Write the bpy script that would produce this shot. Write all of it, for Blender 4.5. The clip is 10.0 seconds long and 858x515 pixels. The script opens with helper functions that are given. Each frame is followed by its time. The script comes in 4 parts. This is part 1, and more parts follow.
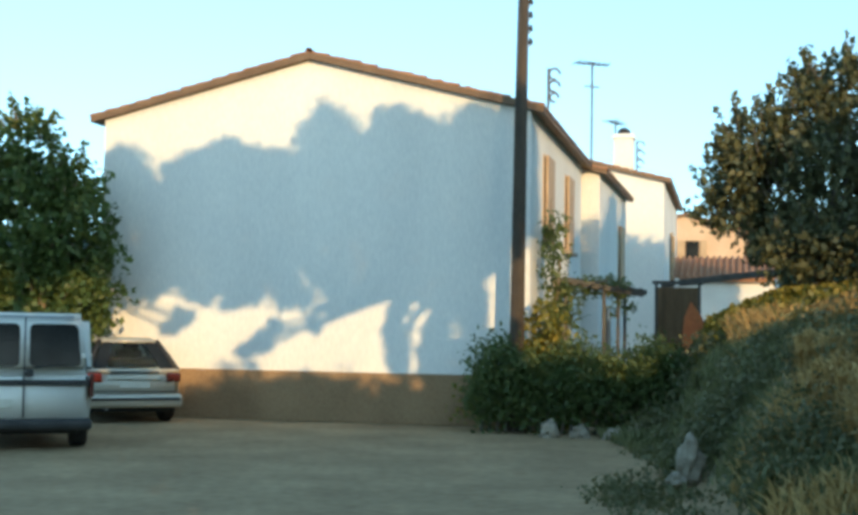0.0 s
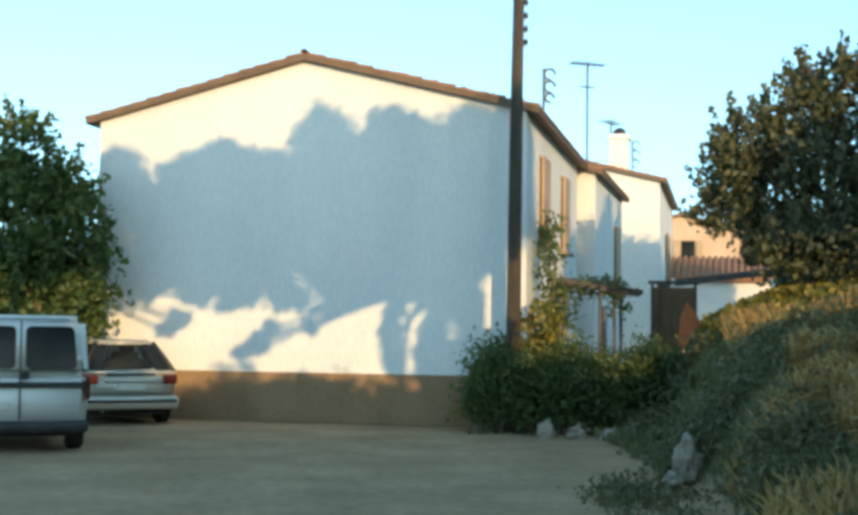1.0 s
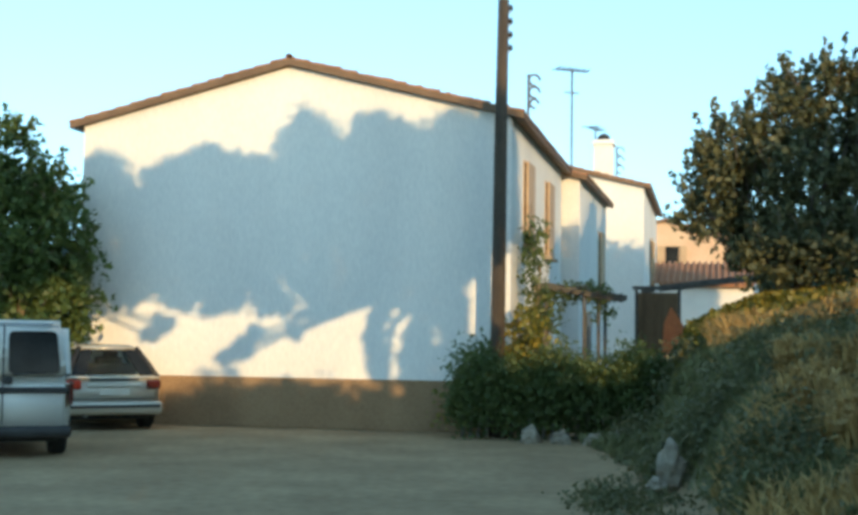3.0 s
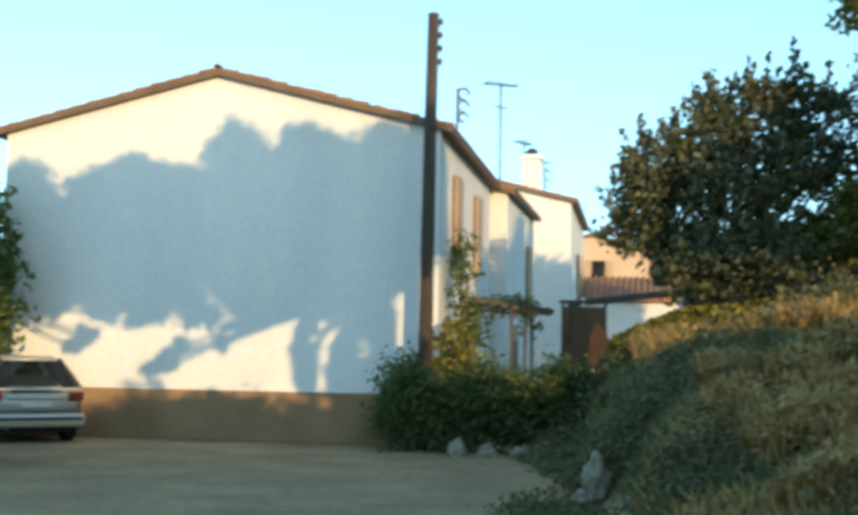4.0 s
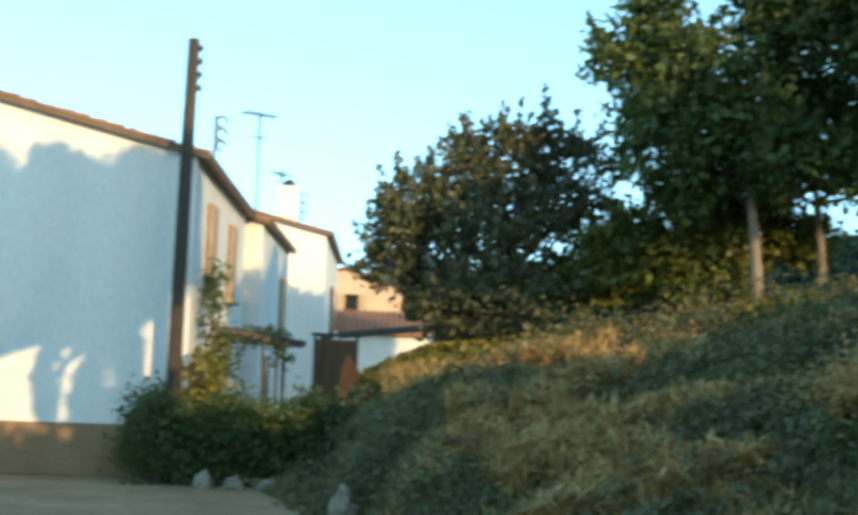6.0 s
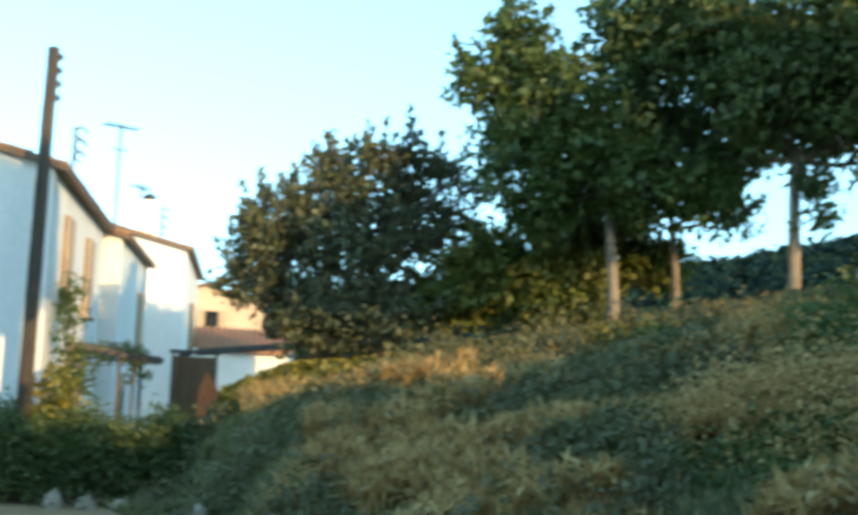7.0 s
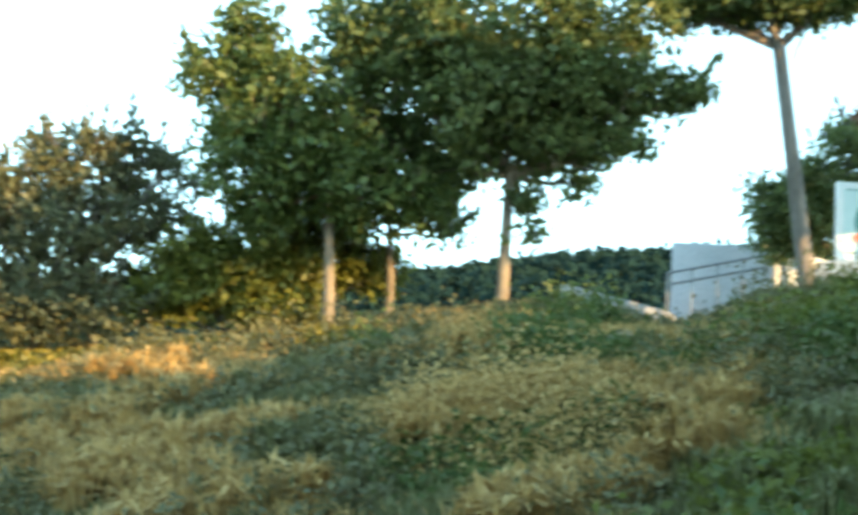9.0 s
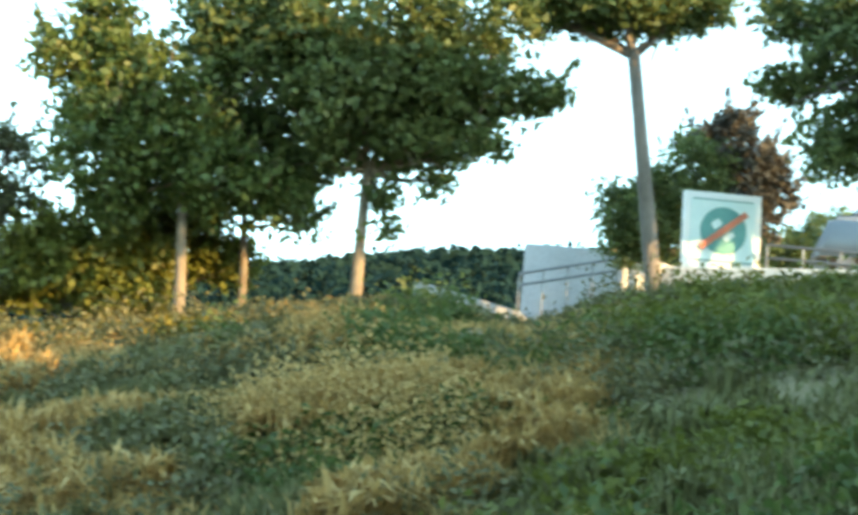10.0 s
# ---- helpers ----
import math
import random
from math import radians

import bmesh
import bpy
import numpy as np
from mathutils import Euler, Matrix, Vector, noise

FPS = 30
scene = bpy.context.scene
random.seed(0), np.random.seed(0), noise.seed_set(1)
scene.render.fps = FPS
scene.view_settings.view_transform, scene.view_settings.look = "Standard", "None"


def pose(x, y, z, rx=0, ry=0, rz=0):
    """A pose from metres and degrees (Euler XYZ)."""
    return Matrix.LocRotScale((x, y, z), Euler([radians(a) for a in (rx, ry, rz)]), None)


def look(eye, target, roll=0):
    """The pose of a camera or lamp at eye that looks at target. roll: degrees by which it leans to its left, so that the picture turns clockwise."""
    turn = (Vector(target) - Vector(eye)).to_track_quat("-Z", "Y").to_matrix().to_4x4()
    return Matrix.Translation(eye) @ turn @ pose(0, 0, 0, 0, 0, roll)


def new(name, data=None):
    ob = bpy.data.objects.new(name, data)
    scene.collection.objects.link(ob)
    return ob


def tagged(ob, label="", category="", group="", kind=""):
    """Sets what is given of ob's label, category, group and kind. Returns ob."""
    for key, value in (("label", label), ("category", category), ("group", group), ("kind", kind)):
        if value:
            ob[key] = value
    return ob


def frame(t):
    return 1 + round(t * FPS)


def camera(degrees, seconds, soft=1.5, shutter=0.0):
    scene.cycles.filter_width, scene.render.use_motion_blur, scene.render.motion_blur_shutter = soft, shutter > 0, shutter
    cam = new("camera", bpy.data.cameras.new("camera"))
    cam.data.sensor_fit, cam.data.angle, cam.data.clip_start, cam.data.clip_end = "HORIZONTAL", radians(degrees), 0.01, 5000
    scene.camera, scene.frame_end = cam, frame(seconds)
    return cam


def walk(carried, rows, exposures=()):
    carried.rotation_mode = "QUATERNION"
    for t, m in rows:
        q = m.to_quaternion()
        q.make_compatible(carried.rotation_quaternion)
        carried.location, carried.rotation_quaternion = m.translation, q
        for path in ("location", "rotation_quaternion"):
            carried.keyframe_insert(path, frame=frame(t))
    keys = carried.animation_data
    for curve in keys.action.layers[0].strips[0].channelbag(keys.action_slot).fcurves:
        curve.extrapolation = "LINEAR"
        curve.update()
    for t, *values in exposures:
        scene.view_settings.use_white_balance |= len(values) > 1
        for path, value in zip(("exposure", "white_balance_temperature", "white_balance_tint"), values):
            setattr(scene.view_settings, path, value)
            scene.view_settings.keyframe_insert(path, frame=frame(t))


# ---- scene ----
SUN_AZ, SUN_EL = 167.0, 11.0      # degrees clockwise from +y, and up
EYE = (0.0, 0.0, 1.6)

cam = camera(36.18, 10.0, soft=3.6, shutter=0.9)
PATH = [  # seconds, degrees to the right, up, leaning
    (0, -0, 3.167, 0.92),
    (0.5, 0.129, 3.195, 0.809),
    (1, 0.173, 3.204, 0.703),
    (1.5, 0.287, 3.23, 0.628),
    (2, 0.41, 3.234, 0.619),
    (2.2, 0.4, 3.24, 0.62),
    (3.3, 1.36, 3.51, 0.86),
    (3.5, 1.881, 3.558, 0.929),
    (4, 3.978, 4.044, 1.008),
    (4.5, 6.006, 4.524, 1.309),
    (5, 8.666, 5.025, 1.425),
    (5.5, 11.28, 5.378, 1.778),
    (5.7, 12.72, 5.48, 1.86),
    (6.8, 19.28, 6.6, 2.29),
    (7, 20.646, 6.773, 2.371),
    (7.5, 23.682, 7.135, 2.691),
    (8, 27.228, 7.29, 2.675),
    (8.5, 30.119, 7.492, 3.254),
    (9, 32.981, 7.467, 4.022),
    (9.5, 36.687, 7.731, 4.665),
    (10, 39.367, 7.767, 5.028),
]


def aimed(az, el, lean):
    """The camera's pose at EYE, turned az to the right and el up."""
    a, e = radians(az), radians(el)
    way = Vector((math.sin(a) * math.cos(e), math.cos(a) * math.cos(e), math.sin(e)))
    return look(EYE, Vector(EYE) + way, lean)


walk(cam, [(t, aimed(az, el, lean)) for t, az, el, lean in PATH],
     exposures=[(0, 1.25, 6600, 8), (4.5, 1.2, 6600, 8), (5.5, 1.35, 6600, 7), (7.0, 1.75, 6500, 6), (7.8, 2.42, 7000, 8), (8.6, 2.64, 7500, 9), (10, 2.78, 8300, 9.5)])

# ---- light ----
world = bpy.data.worlds.new("world")
scene.world = world
world.use_nodes = True
wn, wl = world.node_tree.nodes, world.node_tree.links
sky = wn.new("ShaderNodeTexSky")
sky.sky_type, sky.sun_disc = "NISHITA", False
sky.sun_elevation, sky.sun_rotation = radians(SUN_EL), radians(SUN_AZ)
sky.air_density, sky.dust_density, sky.ozone_density = 1.0, 0.6, 2.0
tint = wn.new("ShaderNodeMix")
tint.data_type, tint.blend_type = "RGBA", "MULTIPLY"
tint.inputs[0].default_value = 1.0
tint.inputs[7].default_value = (0.79, 0.92, 0.81, 1)
# A clear evening sky: the haze of the horizon lies low, so directions are lifted a little
way_in, lift, unit = wn.new("ShaderNodeTexCoord"), wn.new("ShaderNodeVectorMath"), wn.new("ShaderNodeVectorMath")
lift.operation, unit.operation = "ADD", "NORMALIZE"
lift.inputs[1].default_value = (0, 0, 0.18)
wl.new(way_in.outputs["Generated"], lift.inputs[0])
wl.new(lift.outputs[0], unit.inputs[0])
wl.new(unit.outputs[0], sky.inputs["Vector"])
wl.new(sky.outputs[0], tint.inputs[6])
wl.new(tint.outputs[2], wn["Background"].inputs[0])
wn["Background"].inputs[1].default_value = 0.25

sun = new("sun", bpy.data.lights.new("sun", "SUN"))
sun.data.energy, sun.data.angle, sun.data.color = 1.8, radians(0.28), (1.0, 0.67, 0.31)
sun_way = Vector((math.sin(radians(SUN_AZ)) * math.cos(radians(SUN_EL)),
                  math.cos(radians(SUN_AZ)) * math.cos(radians(SUN_EL)), math.sin(radians(SUN_EL))))
sun.matrix_world = look(sun_way * 60, (0, 0, 0))


# ---- materials ----
def material(name, a, b, scale=4.0, rough=0.8, bump=0.0, fine=40.0, metal=0.0, stretch=(1, 1, 1), island=0.0, glow=0.0, thin=0.0, third=None, gloss=0.5):
    """A two-scale procedural surface: colours a and b mixed by broad and fine noise, with relief."""
    m = bpy.data.materials.new(name)
    m.use_nodes = True
    n, l = m.node_tree.nodes, m.node_tree.links
    p = n["Principled BSDF"]
    p.inputs["Roughness"].default_value, p.inputs["Metallic"].default_value = rough, metal
    p.inputs["Specular IOR Level"].default_value = gloss
    geo = n.new("ShaderNodeNewGeometry")
    mp = n.new("ShaderNodeMapping")
    mp.inputs["Scale"].default_value = stretch
    l.new(geo.outputs["Position"], mp.inputs["Vector"])
    big, small = n.new("ShaderNodeTexNoise"), n.new("ShaderNodeTexNoise")
    big.inputs["Scale"].default_value, big.inputs["Detail"].default_value = scale, 5
    small.inputs["Scale"].default_value, small.inputs["Detail"].default_value = fine, 3
    for k in (big, small):
        l.new(mp.outputs[0], k.inputs["Vector"])
    blend = n.new("ShaderNodeMath")
    blend.operation = "MULTIPLY_ADD"
    l.new(small.outputs[0], blend.inputs[0])
    blend.inputs[1].default_value = 0.45
    half = n.new("ShaderNodeMath")
    half.operation = "MULTIPLY"
    half.inputs[1].default_value = 0.55
    l.new(big.outputs[0], half.inputs[0])
    l.new(half.outputs[0], blend.inputs[2])
    source = blend.outputs[0]
    if island:
        mix = n.new("ShaderNodeMix")
        mix.inputs[0].default_value = island
        l.new(source, mix.inputs[2])
        l.new(geo.outputs["Random Per Island"], mix.inputs[3])
        source = mix.outputs[0]
    ramp = n.new("ShaderNodeValToRGB")
    ramp.color_ramp.elements[0].position, ramp.color_ramp.elements[1].position = (0.36, 0.64) if not island else (0.15, 0.85)
    ramp.color_ramp.elements[0].color, ramp.color_ramp.elements[1].color = (*a, 1), (*b, 1)
    if third:
        e = ramp.color_ramp.elements.new(0.5)
        e.color = (*third, 1)
    l.new(source, ramp.inputs[0])
    l.new(ramp.outputs[0], p.inputs["Base Color"])
    if bump:
        bp = n.new("ShaderNodeBump")
        bp.inputs["Strength"].default_value, bp.inputs["Distance"].default_value = bump, 0.02
        l.new(small.outputs[0], bp.inputs["Height"])
        l.new(bp.outputs[0], p.inputs["Normal"])
    if thin:
        tr, mx = n.new("ShaderNodeBsdfTranslucent"), n.new("ShaderNodeMixShader")
        mx.inputs[0].default_value = thin
        l.new(ramp.outputs[0], tr.inputs[0])
        l.new(p.outputs[0], mx.inputs[1])
        l.new(tr.outputs[0], mx.inputs[2])
        l.new(mx.outputs[0], n["Material Output"].inputs["Surface"])
    return m


M_PLASTER = material("white_plaster", (0.7, 0.7, 0.69), (0.84, 0.83, 0.8), 0.7, 0.9, 0.25, 25, stretch=(1, 1, 0.35))
M_PLASTER_WARM = material("cream_plaster", (0.58, 0.38, 0.25), (0.68, 0.50, 0.36), 0.9, 0.9, 0.25, 22)
M_BASE = material("brown_render", (0.25, 0.155, 0.085), (0.35, 0.23, 0.13), 1.2, 0.95, 0.5, 20)
M_TERRACOTTA = material("terracotta", (0.28, 0.13, 0.07), (0.42, 0.22, 0.12), 3, 0.85, 0.3, 30)
M_EAVE = material("brown_timber", (0.14, 0.085, 0.05), (0.22, 0.14, 0.085), 3, 0.7, 0.3, 40)
M_SHUTTER = material("tan_shutter", (0.42, 0.29, 0.18), (0.54, 0.39, 0.25), 3, 0.6, 0.2, 40)
M_POLE = material("tarred_pole", (0.042, 0.033, 0.026), (0.095, 0.072, 0.052), 2, 0.85, 0.5, 30, stretch=(3, 3, 0.4))
M_METAL = material("dull_metal", (0.22, 0.23, 0.25), (0.34, 0.35, 0.37), 5, 0.45, 0.1, 40, metal=0.8)
M_AERIAL = material("tarnished_metal", (0.07, 0.08, 0.10), (0.12, 0.13, 0.15), 5, 0.6, 0.1, 40)
M_GROUND = material("ground", (0.26, 0.17, 0.088), (0.43, 0.30, 0.165), 0.9, 0.95, 0.8, 7, third=(0.34, 0.23, 0.122))
M_PATH = material("trodden_earth", (0.20, 0.165, 0.13), (0.34, 0.29, 0.24), 1.5, 0.95, 0.5, 12)
M_BANK = material("bank_soil", (0.17, 0.15, 0.085), (0.3, 0.25, 0.145), 0.6, 0.95, 0.6, 9)
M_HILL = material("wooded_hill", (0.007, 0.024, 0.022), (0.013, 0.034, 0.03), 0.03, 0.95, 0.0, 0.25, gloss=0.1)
M_LEAF = material("green_leaf", (0.052, 0.105, 0.03), (0.165, 0.215, 0.062), 1.2, 0.5, island=0.4, thin=0.45)
M_LEAF_DARK = material("dark_leaf", (0.068, 0.122, 0.044), (0.18, 0.225, 0.078), 1.2, 0.5, island=0.4, thin=0.48)
M_LEAF_OLIVE = material("olive_leaf", (0.08, 0.1, 0.05), (0.2, 0.205, 0.105), 1.2, 0.55, island=0.4, thin=0.4)
M_LEAF_SUNNY = material("sunny_leaf", (0.08, 0.115, 0.022), (0.24, 0.25, 0.055), 1.2, 0.5, island=0.4, thin=0.4)
M_LEAF_YELLOW = material("yellow_green_leaf", (0.10, 0.12, 0.02), (0.32, 0.26, 0.05), 1.2, 0.5, island=0.6, thin=0.3)
M_LEAF_PURPLE = material("purple_brown_leaf", (0.045, 0.045, 0.036), (0.105, 0.095, 0.075), 1.2, 0.55, island=0.4, thin=0.25)
M_WEED = material("grey_green_weed", (0.085, 0.098, 0.042), (0.22, 0.205, 0.095), 1.2, 0.55, island=0.4, thin=0.25)
M_GRASS_DRY = material("dry_grass", (0.42, 0.27, 0.1), (0.7, 0.49, 0.21), 0.8, 0.8, island=0.6, thin=0.25)
M_GRASS = material("green_weed", (0.085, 0.105, 0.038), (0.27, 0.26, 0.115), 0.9, 0.7, island=0.35, thin=0.2)
M_BARK = material("pale_bark", (0.16, 0.125, 0.09), (0.30, 0.245, 0.18), 3, 0.9, 0.6, 25, stretch=(1, 1, 0.3))
M_BARK_GREY = material("grey_bark", (0.13, 0.115, 0.10), (0.24, 0.21, 0.185), 3, 0.9, 0.6, 25, stretch=(1, 1, 0.3))
M_CAR_SILVER = material("silver_paint", (0.56, 0.52, 0.43), (0.62, 0.58, 0.49), 2, 0.28, 0.0, 60, metal=0.35)
M_VAN_WHITE = material("white_paint", (0.74, 0.73, 0.68), (0.82, 0.81, 0.76), 1.5, 0.35, 0.0, 60)
M_GLASS = material("car_glass", (0.010, 0.012, 0.013), (0.03, 0.034, 0.036), 2, 0.10, 0.0, 60, gloss=0.16)
M_CLEAR = material("clear_glass", (0.66, 0.72, 0.70), (0.72, 0.77, 0.75), 2, 0.03, 0.0, 60)
M_CLEAR.node_tree.nodes["Principled BSDF"].inputs["Transmission Weight"].default_value = 1.0
M_CLEAR.node_tree.nodes["Principled BSDF"].inputs["IOR"].default_value = 1.12
M_SEAT = material("grey_upholstery", (0.07, 0.07, 0.075), (0.13, 0.13, 0.13), 6, 0.95, 0.3, 60)
M_VAN_GREY = material("grey_blue_paint", (0.26, 0.29, 0.33), (0.34, 0.37, 0.41), 1.5, 0.35, 0.0, 60)
M_BLACK = material("black_plastic", (0.02, 0.02, 0.021), (0.045, 0.045, 0.045), 4, 0.6, 0.1, 60)
M_TYRE = material("tyre_rubber", (0.014, 0.014, 0.014), (0.03, 0.029, 0.027), 6, 0.85, 0.2, 60)
M_RED_LENS = material("red_lens", (0.45, 0.03, 0.015), (0.60, 0.06, 0.03), 8, 0.2, 0.0, 60)
M_DARK_LENS = material("dark_red_lens", (0.07, 0.012, 0.01), (0.12, 0.022, 0.016), 8, 0.25, 0.0, 60)
M_PLATE = material("pale_plate", (0.62, 0.60, 0.52), (0.70, 0.68, 0.60), 8, 0.5, 0.0, 60)
M_RED = material("rusty_red_paint", (0.5, 0.13, 0.045), (0.68, 0.23, 0.075), 2.5, 0.7, 0.2, 30)
M_BROWN_SCREEN = material("brown_reed", (0.10, 0.065, 0.035), (0.19, 0.12, 0.065), 3, 0.85, 0.5, 30, stretch=(4, 4, 0.4))
M_STONE = material("pale_stone", (0.2, 0.165, 0.12), (0.38, 0.325, 0.25), 3, 0.9, 0.6, 18)
# Weathered grey, with the shade over the pergola darkened into the colour
M_TIMBER_GREY = material("weathered_timber", (0.055, 0.055, 0.052), (0.12, 0.115, 0.105), 3, 0.85, 0.4, 30, stretch=(2, 2, 0.6))
M_CONCRETE = material("grey_concrete", (0.40, 0.42, 0.45), (0.52, 0.54, 0.57), 0.8, 0.85, 0.3, 14)
M_WHITE_WALL = material("whitewash", (0.68, 0.66, 0.63), (0.80, 0.78, 0.74), 1.2, 0.85, 0.3, 20)
M_SIGN_WHITE = material("sign_white", (0.74, 0.77, 0.78), (0.80, 0.82, 0.83), 2, 0.45, 0.0, 30)
M_SIGN_TEAL = material("sign_teal", (0.05, 0.24, 0.24), (0.09, 0.33, 0.32), 4, 0.5, 0.0, 30)
M_SIGN_PALE = material("sign_pale_teal", (0.52, 0.70, 0.71), (0.62, 0.76, 0.77), 4, 0.5, 0.0, 30)
M_SIGN_RED = material("sign_red", (0.50, 0.13, 0.08), (0.62, 0.20, 0.12), 4, 0.5, 0.0, 30)


# ---- building helpers ----
def finish(name, bm, mat, parent=None, label="", smooth=False):
    me = bpy.data.meshes.new(name)
    bm.normal_update()
    bm.to_mesh(me)
    bm.free()
    me.materials.append(mat)
    if smooth:
        me.shade_smooth()
    ob = new(name, me)
    if parent:
        ob.parent = parent
    if label:
        tagged(ob, label=label)
    return ob


def part(name, bm, mat, parent, label="", smooth=False):
    """One mesh object under a thing or a part."""
    return finish(name, bm, mat, parent, label, smooth)


def thing(name, m, label, category, group="", kind=""):
    ob = new(name)
    ob.empty_display_size = 0.2
    ob.matrix_basis = m
    return tagged(ob, label, category, group, kind)


def box(size, at=(0, 0, 0), turn=(0, 0, 0), bevel=0.0, bm=None, segments=2):
    """A box of that size with its middle at a place, edges rounded."""
    b = bmesh.new()
    bmesh.ops.create_cube(b, size=1.0)
    bmesh.ops.scale(b, vec=size, verts=b.verts)
    if bevel:
        bmesh.ops.bevel(b, geom=b.edges[:], offset=bevel, segments=segments, affect="EDGES", profile=0.5)
    bmesh.ops.transform(b, matrix=pose(*at, *turn), verts=b.verts)
    if bm is None:
        return b
    return join(bm, b)


def join(bm, other):
    me = bpy.data.meshes.new("joined")
    other.to_mesh(me)
    other.free()
    bm.from_mesh(me)
    bpy.data.meshes.remove(me)
    return bm


def tube(points, radii, sides=10, bm=None):
    """A round tube along points with a radius at each, closed at its ends."""
    bm = bm or bmesh.new()
    rings = []
    pts = [Vector(p) for p in points]
    for i, p in enumerate(pts):
        along = (pts[min(i + 1, len(pts) - 1)] - pts[max(i - 1, 0)]).normalized()
        side = along.cross(Vector((0.31, 0.95, 0.05))).normalized()
        up = side.cross(along)
        r = radii[i] if hasattr(radii, "__len__") else radii
        rings.append([bm.verts.new(p + r * (math.cos(k * math.tau / sides) * side + math.sin(k * math.tau / sides) * up)) for k in range(sides)])
    for a, b in zip(rings, rings[1:]):
        for k in range(sides):
            bm.faces.new((a[k], a[(k + 1) % sides], b[(k + 1) % sides], b[k]))
    bm.faces.new(rings[0][::-1])
    bm.faces.new(rings[-1])
    return bm


def prism(outline, depth, bm=None):
    """An outline in the xz plane, pushed depth along +y."""
    bm = bm or bmesh.new()
    a = [bm.verts.new((x, 0, z)) for x, z in outline]
    b = [bm.verts.new((x, depth, z)) for x, z in outline]
    n = len(a)
    bm.faces.new(a)
    bm.faces.new(b[::-1])
    for i in range(n):
        bm.faces.new((a[(i + 1) % n], a[i], b[i], b[(i + 1) % n]))
    bmesh.ops.recalc_face_normals(bm, faces=bm.faces)
    return bm


def quads(name, corners, mat, parent=None):
    """A mesh of loose four-cornered leaves or blades, from an array (n, 4, 3)."""
    n = len(corners)
    me = bpy.data.meshes.new(name)
    me.vertices.add(n * 4)
    me.loops.add(n * 4)
    me.polygons.add(n)
    me.vertices.foreach_set("co", np.ascontiguousarray(corners, dtype=np.float32).ravel())
    me.loops.foreach_set("vertex_index", np.arange(n * 4, dtype=np.int32))
    me.polygons.foreach_set("loop_start", np.arange(0, n * 4, 4, dtype=np.int32))
    me.materials.append(mat)
    me.update(calc_edges=True)
    me.validate()
    ob = new(name, me)
    if parent:
        ob.parent = parent
    return ob


def leaf_quads(rng, centres, size, hang=0.3):
    """Diamond leaves of about that size, turned at random, at the centres."""
    n = len(centres)
    a = rng.normal(size=(n, 3))
    a[:, 2] -= hang
    a /= np.linalg.norm(a, axis=1, keepdims=True)
    b = np.cross(a, rng.normal(size=(n, 3)))
    b /= np.linalg.norm(b, axis=1, keepdims=True)
    s = size * rng.uniform(0.6, 1.35, (n, 1))
    bend = np.cross(a, b) * s * 0.18
    return np.stack([centres - a * s * 0.55, centres + b * s * 0.32 + bend, centres + a * s * 0.55, centres - b * s * 0.32 + bend], 1)


def polar(az, r, z=0.0):
    return Vector((r * math.sin(radians(az)), r * math.cos(radians(az)), z))


# ---- ground ----
# The bank round the camera's right: by bearing, the distance of its foot and of its brow, and the brow's height.
BEARING = [-180, -5, 6.5, 7.6, 10.4, 12, 15, 19.5, 24, 29, 36, 41.5, 44, 47, 54, 62, 90, 125, 150, 180]
FOOT = [30, 30, 22, 20, 15.5, 14, 10, 8.4, 7.6, 7, 6.4, 6, 6, 6, 5.6, 5, 5, 6, 12, 30]
BROW = [50, 50, 23, 23, 22, 21.5, 21, 21, 20.5, 19.8, 19.6, 19.6, 19.6, 19.4, 19, 18, 16, 18, 30, 50]
RISE = [0, 0, 0, 0, 0.15, 1.6, 2.0, 2.35, 2.5, 2.78, 3.3, 3.2, 3.12, 3.6, 3.85, 3.95, 4.0, 3.5, 1.5, 0]
HILL_B = [-180, -60, -20, 0, 8, 14, 24, 32.5, 36, 39.5, 44, 50, 58, 90, 180]
HILL_E = [1.5, 2.5, 3.5, 3.0, 3.5, 4.0, 5.0, 5.9, 6.5, 7.1, 7.4, 7.7, 8.1, 5, 1.5]


def ground_z(x, y):
    az, r = np.degrees(np.arctan2(x, y)), np.hypot(x, y)
    foot, brow, rise = (np.interp(az, BEARING, k) for k in (FOOT, BROW, RISE))
    s = np.clip((r - foot) / (brow - foot), 0, 1)
    z = rise * (1 - (1 - s) ** 1.45)
    keep = np.interp(az, [10, 20, 26], [0, 0.2, 1])
    back = np.clip((r - brow - 1.0) / 5, 0, 1)
    z = z * (1 - back * (1 - keep))
    lump = 0.5 * np.sin(x * 1.9 + 0.7 * y) * np.sin(y * 1.3 - 0.4 * x) + 0.5 * np.sin(x * 0.8 - y * 1.1 + 1.0)
    z = z + 0.10 * lump * np.clip(s * 4, 0, 1) * np.clip(rise, 0, 1) * np.clip((27 - r) / 6, 0, 1)
    z = z + np.interp(az, [40, 47, 62, 80], [0, 0.15, 0.16, 0]) * np.clip(r - brow - 0.8, 0, 26)
    far = np.clip((r - 120) / 280, 0, 1)
    ridge = 1.6 + 400 * np.tan(np.radians(np.interp(az, HILL_B, HILL_E)))
    return z * (1 - far) + far * far * (3 - 2 * far) * ridge * np.clip((2600 - r) / 2200, 0.0, 1)


